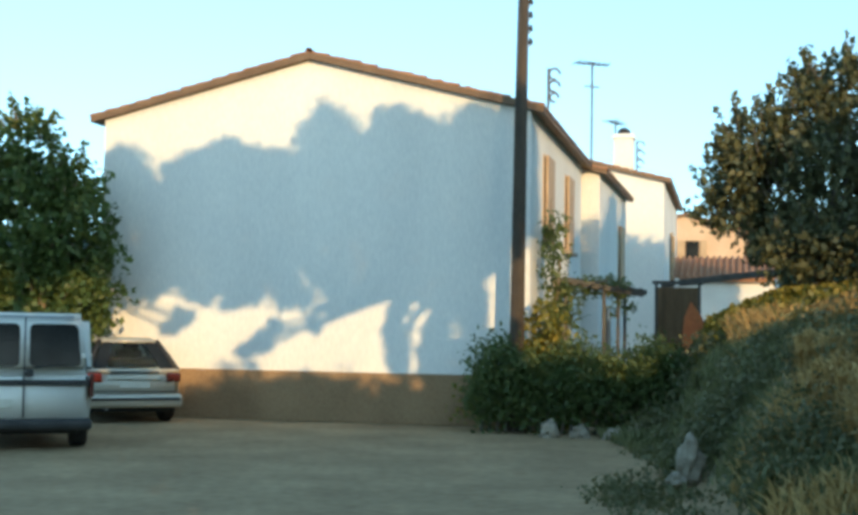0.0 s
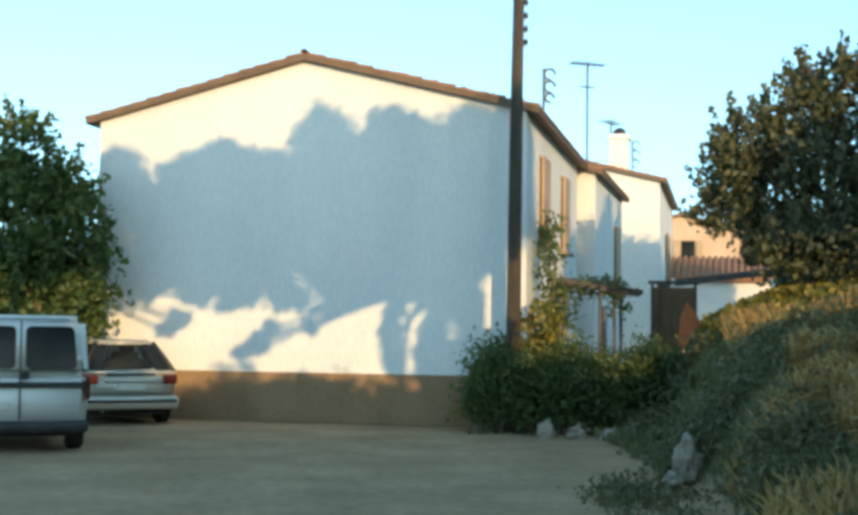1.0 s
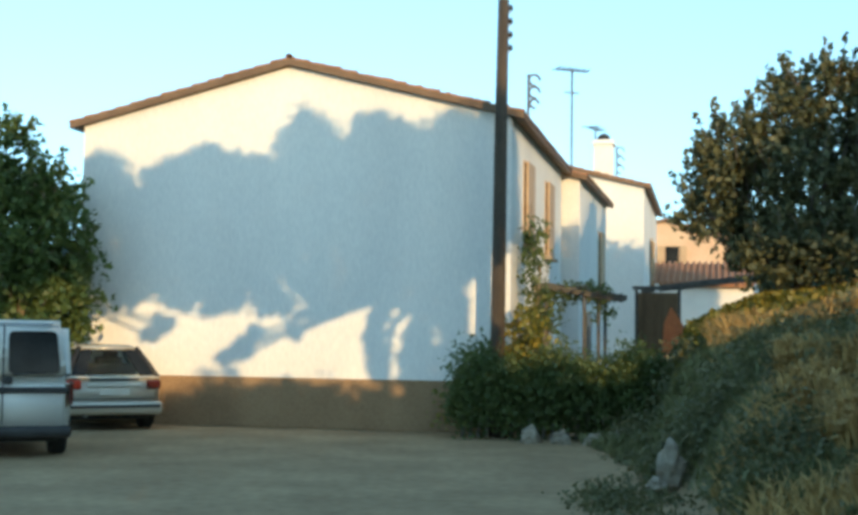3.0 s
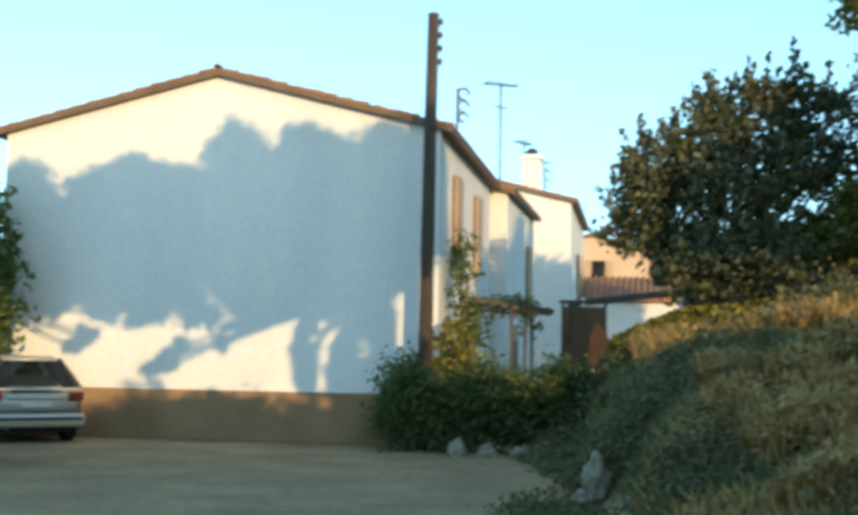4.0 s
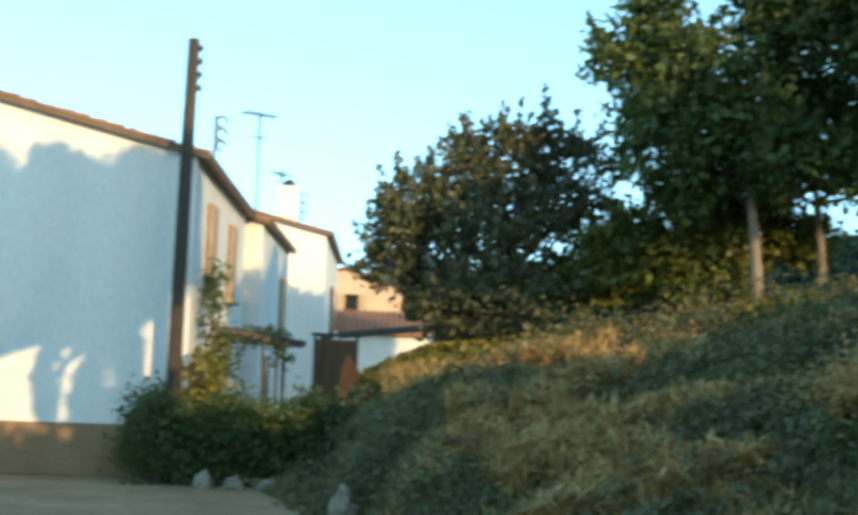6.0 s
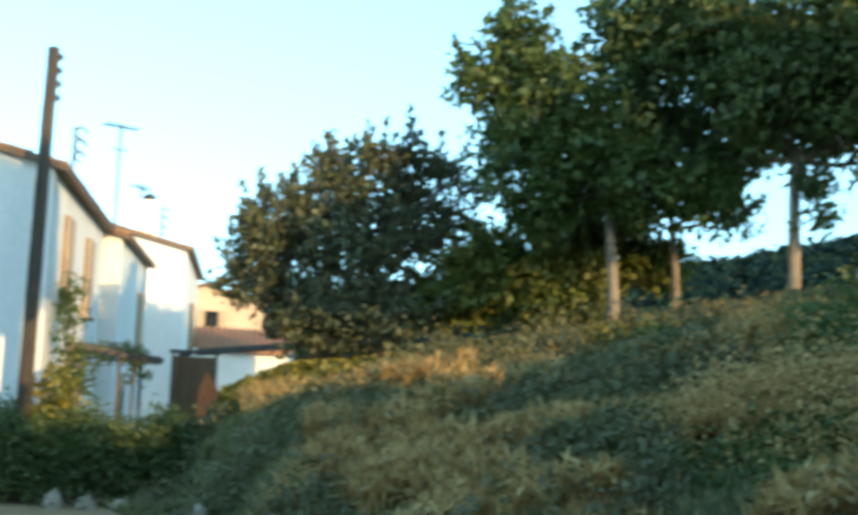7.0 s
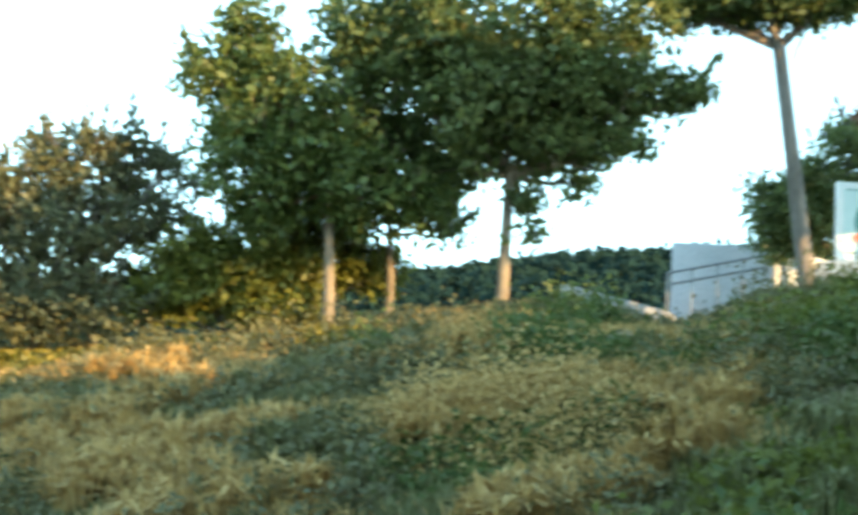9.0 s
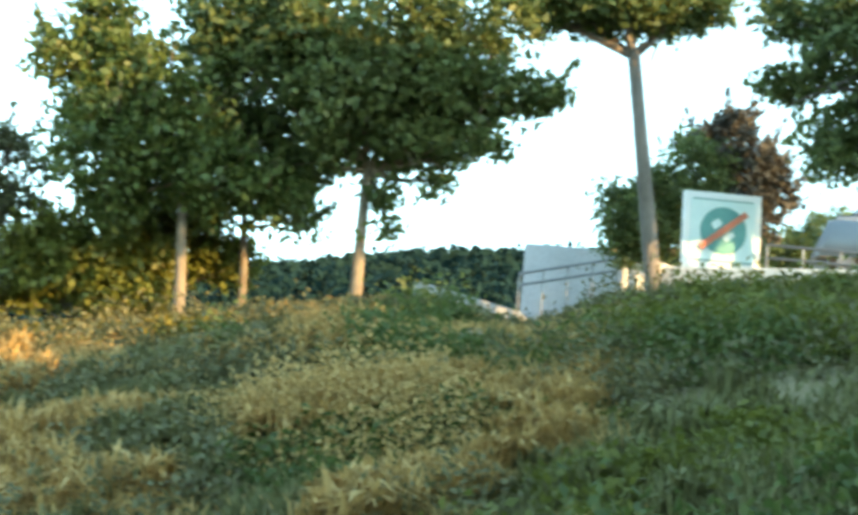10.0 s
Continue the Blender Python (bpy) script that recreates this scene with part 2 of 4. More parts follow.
def build_ground():
    rad = np.concatenate([[0.0], np.linspace(1.0, 28, 82), np.geomspace(29, 120, 24), np.geomspace(130, 3500, 34)])
    az = np.radians(np.concatenate([np.linspace(-180, -6, 60)[:-1], np.linspace(-6, 75, 190)[:-1], np.linspace(75, 180, 40)[:-1]]))
    rr, aa = np.meshgrid(rad[1:], az, indexing="ij")
    x, y = rr * np.sin(aa), rr * np.cos(aa)
    z = ground_z(x, y)
    hilly = np.clip((rr - 200) / 150, 0, 1)
    z = z + hilly * 2.5 * (np.sin(x * 0.031 + 1) * np.sin(y * 0.027) + 0.5 * np.sin(x * 0.071 - y * 0.05))
    n = len(az)
    verts = [(0, 0, 0)] + np.stack([x, y, z], -1).reshape(-1, 3).tolist()
    faces, index = [], []
    for k in range(n):
        faces.append((0, 1 + k, 1 + (k + 1) % n))
        index.append(0)
    for i in range(len(rad) - 2):
        for k in range(n):
            a, b = 1 + i * n + k, 1 + i * n + (k + 1) % n
            faces.append((a, a + n, b + n, b))
            far = rad[i + 1] > 150
            deg = math.degrees(az[k])
            bank = np.interp(deg, BEARING, RISE) > 0.1 and rad[i + 1] > np.interp(deg, BEARING, FOOT) - 0.2
            index.append(2 if far else 1 if bank else 0)
    me = bpy.data.meshes.new("ground")
    me.from_pydata(verts, [], faces)
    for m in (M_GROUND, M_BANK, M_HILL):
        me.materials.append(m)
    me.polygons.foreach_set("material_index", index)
    bm = bmesh.new()
    bm.from_mesh(me)
    bmesh.ops.recalc_face_normals(bm, faces=bm.faces)
    bm.to_mesh(me)
    bm.free()
    me.shade_smooth()
    tagged(new("ground", me), "dusty gravel yard rising into a weedy bank and wooded hills", "ground", kind="structure")


build_ground()


# ---- houses ----
def roof_slab(run, rise, depth, thick, sign):
    """One slope of a gable roof: from the ridge at x 0 out to sign * run, dropping by rise."""
    return prism([(0, 0), (sign * run, -rise), (sign * run, -rise - thick), (0, -thick)], depth)


def half_tile(length, r=0.09):
    bm = bmesh.new()
    rings = []
    for y, k in ((0, 1.0), (length, 0.82)):
        ring = []
        for rad in (r * k, r * k - 0.016):
            for i in range(7):
                a = math.pi * i / 6
                ring.append(bm.verts.new((math.cos(a) * rad, y, math.sin(a) * rad)))
        rings.append(ring)
    f, g = rings
    for i in range(6):
        bm.faces.new((f[i], f[i + 1], g[i + 1], g[i]))
        bm.faces.new((f[7 + i + 1], f[7 + i], g[7 + i], g[7 + i + 1]))
        bm.faces.new((f[i + 1], f[i], f[7 + i], f[7 + i + 1]))
        bm.faces.new((g[i], g[i + 1], g[7 + i + 1], g[7 + i]))
    return bm


TILE = None


def tile_row(roof, start, end, count, across):
    """Half-round tiles laid end to end from start to end, each a part of the roof."""
    global TILE
    start, end = Vector(start), Vector(end)
    step = (end - start) / count
    if TILE is None:
        TILE = bpy.data.meshes.new("tile")
        b = half_tile(1.0)
        b.to_mesh(TILE)
        b.free()
        TILE.materials.append(M_TERRACOTTA)
    for i in range(count):
        t = new("tile", TILE)
        t.parent = roof
        y = step.normalized()
        x = y.cross(Vector((0, 0, 1))).normalized()
        z = x.cross(y)
        m = Matrix((x, y, z)).transposed().to_4x4()
        k = random.uniform(-1, 1)
        t.matrix_basis = Matrix.Translation(start + step * i + Vector((0, 0, 0.010 * k - 0.022))) @ m @ Matrix.Diagonal((0.75, step.length * 1.08, 0.6, 1)) @ pose(0, 0, 0, -2.5, 0, 1.5 * k)


def gable_house(name, m, width, depth, eave, rise, label, base=0.0, over=0.22, wall_mat=None, group=""):
    """A house whose gable wall is in the plane y 0 from x -width to 0, going back to y depth."""
    h = thing(name, m, label, "house", group)
    mid = -width / 2
    wall_mat = wall_mat or M_PLASTER
    wall = part("wall", prism([(-width, base), (0, base), (0, eave), (mid, eave + rise), (-width, eave)], depth), wall_mat, h)
    if base:
        part("plinth", box((width + 0.08, depth + 0.08, base), (mid, depth / 2, base / 2), bevel=0.02), M_BASE, h, "brown rendered plinth")
    run, drop = width / 2 + over, rise * (width / 2 + over) / (width / 2)
    top = eave + rise + 0.06
    for sign in (-1, 1):
        bm = roof_slab(run, drop, depth + 0.3, 0.11, sign)
        bmesh.ops.translate(bm, vec=(mid, -0.15, top), verts=bm.verts)
        roof = part("roof", bm, M_EAVE, h, "low pitched roof with brown timber eaves")
        tile_row(roof, (mid + sign * run, -0.09, top - drop + 0.02), (mid + sign * 0.05, -0.09, top + 0.02), 14, sign)
        n = int(depth / 0.42)
        tile_row(roof, (mid + sign * (run - 0.04), -0.15, top - drop + 0.015), (mid + sign * (run - 0.04), depth + 0.12, top - drop + 0.015), n, sign)
        if sign > 0:
            for k in range(5):
                o = run - 0.3 - k * 0.5
                tile_row(roof, (mid + sign * o, -0.12, top - drop * o / run + 0.02), (mid + sign * o, depth + 0.1, top - drop * o / run + 0.02), 6, sign)
    tile_row(roof, (mid, -0.18, top + 0.05), (mid, depth + 0.15, top + 0.05), int(depth / 0.42), 1)
    return h, wall


def wall_window(house, at, w, h, turn, shutters=True, shut=False):
    """A framed window with open or shut shutters on a wall; its outside faces local -y."""
    o = part("window", box((w + 0.1, 0.06, h + 0.1), (0, 0.02, 0), bevel=0.01), M_SHUTTER, house, "brown framed window")
    o.matrix_basis = pose(*at, 0, 0, turn)
    part("pane", box((w, 0.03, h), (0, -0.015, 0)), M_GLASS, o)
    part("sill", box((w + 0.24, 0.16, 0.06), (0, -0.07, -h / 2 - 0.07), bevel=0.01), M_STONE, o)
    if shutters:
        for s in (-1, 1):
            part("shutter", box((w / 2, 0.045, h + 0.06), (s * (w * 0.25 + 0.006 if shut else w * 0.75 + 0.06), -0.06, 0), bevel=0.008), M_SHUTTER, o)
    return o


TURN = -13.0
CORNER = Vector((1.69, 21.9, 0))
near_m = pose(*CORNER, 0, 0, TURN)
near_house, near_wall = gable_house("house", near_m, 7.8, 7.5, 5.36, 0.98,
                                    "white plastered two storey house with tiled gable roof", base=0.86)
for y, w in ((1.9, 0.9), (5.0, 0.9)):
    wall_window(near_house, (0.01, y, 4.0), w, 1.45, 90, shut=True)
wall_window(near_house, (0.01, 3.6, 1.9), 0.9, 1.3, 90, shutters=False)

second_m = pose(*(near_m @ Vector((0.38, 7.8, 0))), 0, 0, TURN - 1.0)
second_house, second_wall = gable_house("house", second_m, 7.4, 6.2, 5.24, 0.9,
                                        "white terraced house with brown eaves behind the first", over=0.18)
wall_window(second_house, (0.01, 4.6, 3.55), 0.9, 1.5, 90, shut=True)
wall_window(second_house, (0.01, 1.8, 1.6), 0.9, 1.2, 90, shutters=False)

third_m = pose(6.85, 38.25, 0, 0, 0, TURN)
third_house, third_wall = gable_house("house", third_m, 6.6, 9.0, 6.1, 0.78,
                                      "sunlit white house end wall with low tiled roof", over=0.2)
wall_window(third_house, (0.01, 4.6, 4.1), 0.9, 1.4, 90)


def chimney(m, w, h):
    c = thing("chimney", m, "whitewashed chimney stack with dark cowl on the roof", "chimney")
    part("shaft", box((w, w, h), (0, 0, h / 2), bevel=0.02), M_PLASTER, c)
    part("collar", box((w + 0.1, w + 0.1, 0.07), (0, 0, h - 0.12), bevel=0.015), M_PLASTER, c)
    part("cowl", tube([(0, 0, h), (0, 0, h + 0.09), (0, 0, h + 0.17), (0, 0, h + 0.22)], [w * 0.30, w * 0.34, w * 0.24, w * 0.08], 12), M_BLACK, c, "dark metal cowl")
    return c


chimney(pose(*polar(8.42, 39.6), 0, 0, TURN) @ pose(0, 0, 6.0), 0.58, 1.55)


def aerial(m, mast, bars, label):
    a = thing("tv_aerial", m, label, "aerial", "roof aerials")
    part("mast", tube([(0, 0, 0), (0, 0, mast)], 0.028, 8), M_AERIAL, a)
    part("boom", tube([(-0.45, 0, mast - 0.05), (0.45, 0, mast - 0.05)], 0.022, 6), M_AERIAL, a)
    for i in range(bars):
        x = -0.42 + 0.84 * i / (bars - 1)
        k = 0.26 - 0.10 * i / bars
        part("element", tube([(x, -k, mast - 0.03), (x, k, mast - 0.03)], 0.015, 6), M_AERIAL, a)
    part("reflector", tube([(-0.2, 0, mast - 0.62), (0.2, 0, mast - 0.62)], 0.02, 6), M_AERIAL, a)
    return a


aerial(pose(*polar(7.02, 33.0, 5.3), 0, 0, 20), 3.1, 7, "tall thin metal television aerial on the roof")
aerial(pose(*polar(8.05, 40.2, 6.3), 0, 0, 60), 1.75, 4, "small metal television aerial beside the chimney")


def coil_aerial(m, mast, loops):
    """A mast with rounded loops, like a curled aerial."""
    a = thing("loop_aerial", m, "curled metal loop aerial on the roof edge", "aerial", "roof aerials")
    part("mast", tube([(0, 0, 0), (0, 0, mast)], 0.024, 8), M_AERIAL, a)
    for z, r in loops:
        pts = [(0.11 + r * math.cos(k * math.tau / 14), 0, z + r * math.sin(k * math.tau / 14)) for k in range(12)]
        part("loop", tube(pts, 0.022, 6), M_AERIAL, a)
    return a


coil_aerial(pose(*polar(5.12, 23.2, 5.42), 0, 0, 10), 0.86, ((0.76, 0.10), (0.54, 0.10), (0.34, 0.08)))
coil_aerial(pose(*polar(8.98, 41.5, 6.35), 0, 0, 10), 1.3, ((1.15, 0.13), (0.86, 0.13), (0.58, 0.12)))

# Terracotta block and low white outbuildings far behind
far_m = pose(*polar(13.6, 56), 0, 0, TURN)
far_house, far_wall = gable_house("house", far_m, 5.0, 8, 5.9, 0.7, "distant cream and terracotta house", wall_mat=M_PLASTER_WARM)
part("balcony", box((3.2, 1.2, 0.9), (-2.2, -0.6, 3.6), bevel=0.03), M_TERRACOTTA, far_house, "terracotta balcony front")
for x in (-3.9, -2.2):
    wall_window(far_house, (x, -0.01, 5.1), 0.55, 0.8, 0)
shed = thing("outbuilding", pose(*polar(14.2, 43), 0, 0, TURN), "low whitewashed outbuilding with a sloping tiled roof", "outbuilding")
part("wall", box((4.2, 3.0, 3.4), (-1.6, 1.5, 1.7), bevel=0.02), M_WHITE_WALL, shed)
lean = part("roof", box((4.5, 3.5, 0.12), (-1.6, 1.5, 3.75), (14, 0, 0), bevel=0.02), M_TERRACOTTA, shed, "sloping terracotta tiled roof")
for k in range(22):
    part("tile", tube([(-3.75 + 0.205 * k, -0.24, 3.41), (-3.75 + 0.205 * k, 3.2, 4.26)], 0.06, 8), M_TERRACOTTA, lean)
part("door", box((0.9, 0.06, 2.0), (-2.2, -0.02, 1.0), bevel=0.01), M_EAVE, shed, "dark wooden door")


# ---- utility pole ----
def utility_pole():
    h = 7.1
    p = thing("utility_pole", pose(*polar(3.86, 21.2)), "dark weathered wooden utility pole with insulators", "pole")
    part("shaft", tube([(0, 0, -0.2), (0.01, 0, 2), (0.025, 0, 5), (0.05, 0, h)], [0.125, 0.118, 0.105, 0.09], 14), M_POLE, p, smooth=True)
    part("cap", tube([(0.05, 0, h), (0.05, 0, h + 0.03)], [0.1, 0.03], 12), M_METAL, p)
    for z in (6.9, 6.68, 6.46, 6.24):
        o = part("bracket", tube([(0.04, 0, z), (0.17, 0, z), (0.17, 0, z + 0.06)], 0.012, 6), M_METAL, p)
        part("insulator", tube([(0.17, 0, z + 0.03), (0.17, 0, z + 0.06), (0.17, 0, z + 0.10), (0.17, 0, z + 0.13)], [0.03, 0.042, 0.03, 0.02], 10), M_BLACK, o)


utility_pole()


# ---- plants ----
def clumps(rng, centre, radii, count, inner=0.45):
    """Places of leaf clumps in a rough ellipsoid, mostly near its skin."""
    d = rng.normal(size=(count, 3))
    d /= np.linalg.norm(d, axis=1, keepdims=True)
    lobes = 0.92 + 0.22 * np.sin(d[:, :1] * 5 + rng.uniform(0, 6)) * np.sin(d[:, 1:2] * 4 + rng.uniform(0, 6)) + 0.07 * rng.normal(size=(count, 1))
    k = rng.uniform(inner, 1, (count, 1)) ** 0.5
    return np.asarray(centre) + d * np.asarray(radii) * k * lobes


def crown_leaves(rng, masses, clump_r, leaves, size, tight=False):
    """Leaves of a crown: masses is a list of (centre, radii, clumps). tight: small masses keep small clumps."""
    usual = clump_r
    out = []
    for centre, radii, count in masses:
        c = clumps(rng, centre, radii, count)
        clump_r = min(usual, 0.55 * min(radii)) if tight else usual
        off = rng.normal(size=(count, leaves, 3))
        off *= rng.uniform(0, 1, (count, leaves, 1)) ** 0.4 / np.linalg.norm(off, axis=2, keepdims=True)
        off = off * clump_r * 1.5 * rng.uniform(0.5, 1.25, (count, 1, 1)) * np.array([1, 1, 0.75])
        out.append(leaf_quads(rng, (c[:, None] + off).reshape(-1, 3), size))
    return np.concatenate(out)


def limbs(rng, base, fork, masses, r0):
    """A tapered trunk to the fork and a limb into each mass of the crown."""
    base, fork = Vector(base), Vector(fork)
    mid = base.lerp(fork, 0.5) + Vector((rng.uniform(-0.05, 0.05), rng.uniform(-0.05, 0.05), 0))
    bm = tube([base - Vector((0, 0, 0.25)), base + Vector((0, 0, 0.06)), mid, fork], [r0 * 1.5, r0 * 1.1, r0 * 0.88, r0 * 0.75], 10)
    for centre, radii, _ in masses:
        c = Vector(centre)
        bend = fork.lerp(c, 0.5) + Vector((rng.uniform(-0.2, 0.2), rng.uniform(-0.2, 0.2), -0.1))
        tube([fork - Vector((0, 0, 0.1)), bend, c], [r0 * 0.6, r0 * 0.38, r0 * 0.12], 7, bm)
        for _ in range(3):
            e = c + Vector(rng.normal(size=3)) * 0.55 * Vector(radii).length / 1.7
            tube([bend.lerp(c, 0.5), e], [r0 * 0.2, r0 * 0.05], 5, bm)
    return bm


def shoots(rng, masses, count, length, size, bm):
    """Young leafy shoots that stand out of the crown's skin, their stems added to bm. Returns their leaves."""
    weight = np.array([k[2] for k in masses], float)
    out = []
    for i in rng.choice(len(masses), count, p=weight / weight.sum()):
        centre, radii, _ = masses[i]
        d = rng.normal(size=3)
        d[2] = abs(d[2]) + 0.25
        d /= np.linalg.norm(d)
        start = np.asarray(centre) + d * np.asarray(radii) * 0.75
        way = d + [0, 0, 0.7]
        way *= length * rng.uniform(0.5, 1.3) / np.linalg.norm(way)
        mid, tip = start + way * 0.5, start + way + [0, 0, 0.08 * length]
        tube([start - way * 0.3, mid, tip], [0.014, 0.009, 0.004], 4, bm)
        n = 24
        t = rng.uniform(0, 1, (n, 1))
        c = start + (tip - start) * t + rng.normal(size=(n, 3)) * 0.055 * (1.2 - t)
        out.append(leaf_quads(rng, c, size, -0.5))
    return np.concatenate(out)


def tree(name, seed, at, fork, masses, r0, label, leaf, bark=None, clump_r=0.26, leaves=44, size=0.11, category="tree", group="", sprigs=(0, 0), tight=False):
    """A tree standing at a place; fork and masses are given from its foot. sprigs: how many young shoots, and their length."""
    rng = np.random.default_rng(seed)
    t = thing(name, Matrix.Translation(at), label, category, group)
    wood = limbs(rng, (0, 0, 0), fork, masses, r0)
    foliage = crown_leaves(rng, masses, clump_r, leaves, size, tight)
    if sprigs[0]:
        foliage = np.concatenate([foliage, shoots(rng, masses, *sprigs, size, wood)])
    part("trunk", wood, bark or M_BARK, t, smooth=True)
    quads("crown", foliage, leaf, t)
    return t


def on_ground(az, r):
    p = polar(az, r)
    p.z = float(ground_z(p.x, p.y))
    return p


def spot(az, el, r):
    """The place at a bearing, an angle up from the eye and a distance."""
    return polar(az, r, EYE[2] + r * math.tan(radians(el)))


def masses_at(foot, items):
    """Crown masses from bearings and heights: (az, el, r, width, tall, clumps)."""
    return [(tuple(spot(az, el, r) - foot), (w, w, h), n) for az, el, r, w, h, n in items]


# Tree beside the house, behind the parked cars
f = on_ground(-16.9, 23.6)
tree("tree", 11, f, (0.1, 0, 1.3), masses_at(f, [(-16.9, 3.8, 23.6, 1.15, 1.5, 130), (-15.2, 3.4, 23.3, 0.75, 1.1, 80), (-14.6, 1.0, 23.2, 0.55, 0.8, 50), (-17.3, 7.0, 23.6, 0.5, 0.95, 45), (-15.3, 6.0, 23.4, 0.38, 0.5, 25), (-16.5, 0.6, 23.3, 1.1, 0.9, 80), (-18.8, 3.4, 23.6, 0.9, 1.6, 80)]),
     0.09, "leafy dark green tree beside the white house", M_LEAF, leaves=24, size=0.13, sprigs=(90, 0.5))

# Large shrub at the left end of the bank
f = on_ground(16.6, 21.2)
tree("shrub", 12, f, (0, 0, 0.5), masses_at(f, [(16.4, 6.0, 21.2, 1.3, 1.1, 136), (18.6, 6.6, 21.2, 1.2, 1.1, 108), (14.5, 6.2, 21.2, 0.7, 0.75, 57), (13.2, 5.3, 21.4, 0.5, 0.33, 24), (12.2, 5.0, 21.4, 0.22, 0.2, 7), (15.9, 9.4, 21.2, 0.36, 0.65, 25), (17.8, 9.8, 21.2, 0.7, 0.6, 43), (19.8, 8.6, 21.3, 0.6, 0.75, 43), (13.3, 8.0, 21.2, 0.30, 0.35, 11), (12.6, 7.6, 21.2, 0.14, 0.14, 5), (12.9, 7.0, 21.2, 0.2, 0.12, 5), (12.4, 5.9, 21.3, 0.16, 0.1, 5), (16.2, 3.4, 20.8, 1.0, 0.5, 50), (18.9, 3.8, 20.6, 1.2, 0.5, 57), (14.4, 8.4, 21.2, 0.4, 0.45, 20), (19.0, 10.6, 21.2, 0.3, 0.3, 10), (14.6, 3.6, 21.3, 0.4, 0.5, 18), (19.4, 11.3, 21.2, 0.2, 0.12, 5), (20.3, 11.0, 21.1, 0.22, 0.12, 5), (21.3, 10.6, 21.0, 0.2, 0.12, 5), (21.3, 8.4, 21.3, 0.55, 0.6, 12), (22.4, 7.4, 21.3, 0.45, 0.45, 8), (22.5, 10.0, 21.2, 0.35, 0.2, 5), (20.9, 10.0, 21.2, 0.4, 0.3, 8)]),
     0.10, "dense olive green shrub on the bank", M_LEAF_OLIVE, M_BARK_GREY, clump_r=0.20, leaves=22, size=0.115, category="shrub", sprigs=(220, 0.55))

# Trees on the brow
f = on_ground(28.85, 19.2)
tree("tree", 13, f, (-0.15, 0.1, 2.3), masses_at(f, [(25.6, 11.2, 19.4, 1.1, 1.1, 130), (24.5, 14.2, 19.4, 0.6, 0.8, 60), (27.4, 12.4, 19.3, 1.1, 1.1, 120), (23.9, 16.6, 19.4, 0.28, 0.45, 20), (29.8, 10.2, 19.2, 0.8, 0.75, 70), (22.4, 14.6, 19.4, 0.32, 0.35, 16), (25.3, 15.2, 19.4, 0.5, 0.5, 36), (25.6, 8.9, 19.4, 0.45, 0.4, 24), (31.8, 9.8, 19.2, 0.55, 0.45, 36)]),
     0.085, "slender broadleaf tree on the bank's brow", M_LEAF, leaves=24, size=0.135, sprigs=(70, 0.5), group="brow trees")
f = on_ground(31.4, 20.3)
tree("tree", 14, f, (-0.1, 0, 1.7), masses_at(f, [(31.0, 11.5, 20.4, 0.7, 0.6, 46), (32.6, 10.2, 20.3, 0.55, 0.4, 26), (30.3, 12.8, 20.6, 0.8, 0.6, 50), (33.6, 8.9, 20.3, 0.35, 0.28, 12)]),
     0.07, "thin young tree with pale trunk on the bank", M_LEAF_DARK, leaves=24, size=0.135, group="brow trees", sprigs=(20, 0.4))
f = on_ground(36.3, 19.4)
tree("tree", 15, f, (0.0, 0, 2.3), masses_at(f, [(33.6, 14.6, 19.4, 1.5, 1.0, 190), (36.6, 14.4, 19.4, 1.5, 0.95, 190), (31.0, 17.2, 19.4, 1.3, 1.1, 140), (35.2, 17.6, 19.2, 1.8, 1.2, 200), (39.4, 15.6, 19.4, 1.0, 0.8, 90), (41.6, 15.0, 19.4, 0.75, 0.4, 44), (43.6, 15.2, 19.4, 0.45, 0.2, 18), (40.6, 13.0, 19.4, 0.7, 0.3, 30), (38.6, 12.6, 19.3, 0.8, 0.4, 46), (29.4, 16.4, 19.4, 0.5, 0.6, 46), (40.0, 18.6, 19.2, 1.2, 0.9, 90), (39.3, 11.1, 19.3, 0.2, 0.2, 7), (37.3, 10.2, 19.3, 0.25, 0.5, 12), (33.8, 11.6, 19.4, 0.6, 0.35, 26)]),
     0.10, "spreading broadleaf tree with pale trunk on the bank's brow", M_LEAF_DARK, leaves=24, size=0.14, sprigs=(60, 0.5), group="brow trees")
f = on_ground(49.4, 20.4)
tree("tree", 16, f, (-0.42, 0.45, 4.3), masses_at(f, [(47.4, 18.9, 20.4, 1.0, 0.3, 70), (45.0, 19.0, 20.4, 0.9, 0.35, 60), (49.4, 19.3, 20.4, 0.9, 0.35, 60), (47.2, 21.0, 20.4, 1.6, 0.8, 120), (43.2, 19.6, 20.4, 0.6, 0.3, 30)]),
     0.13, "tall leaning tree with bare grey trunk", M_LEAF_DARK, M_BARK_GREY, leaves=24, size=0.145, group="brow trees")
f = on_ground(62.5, 20.0)
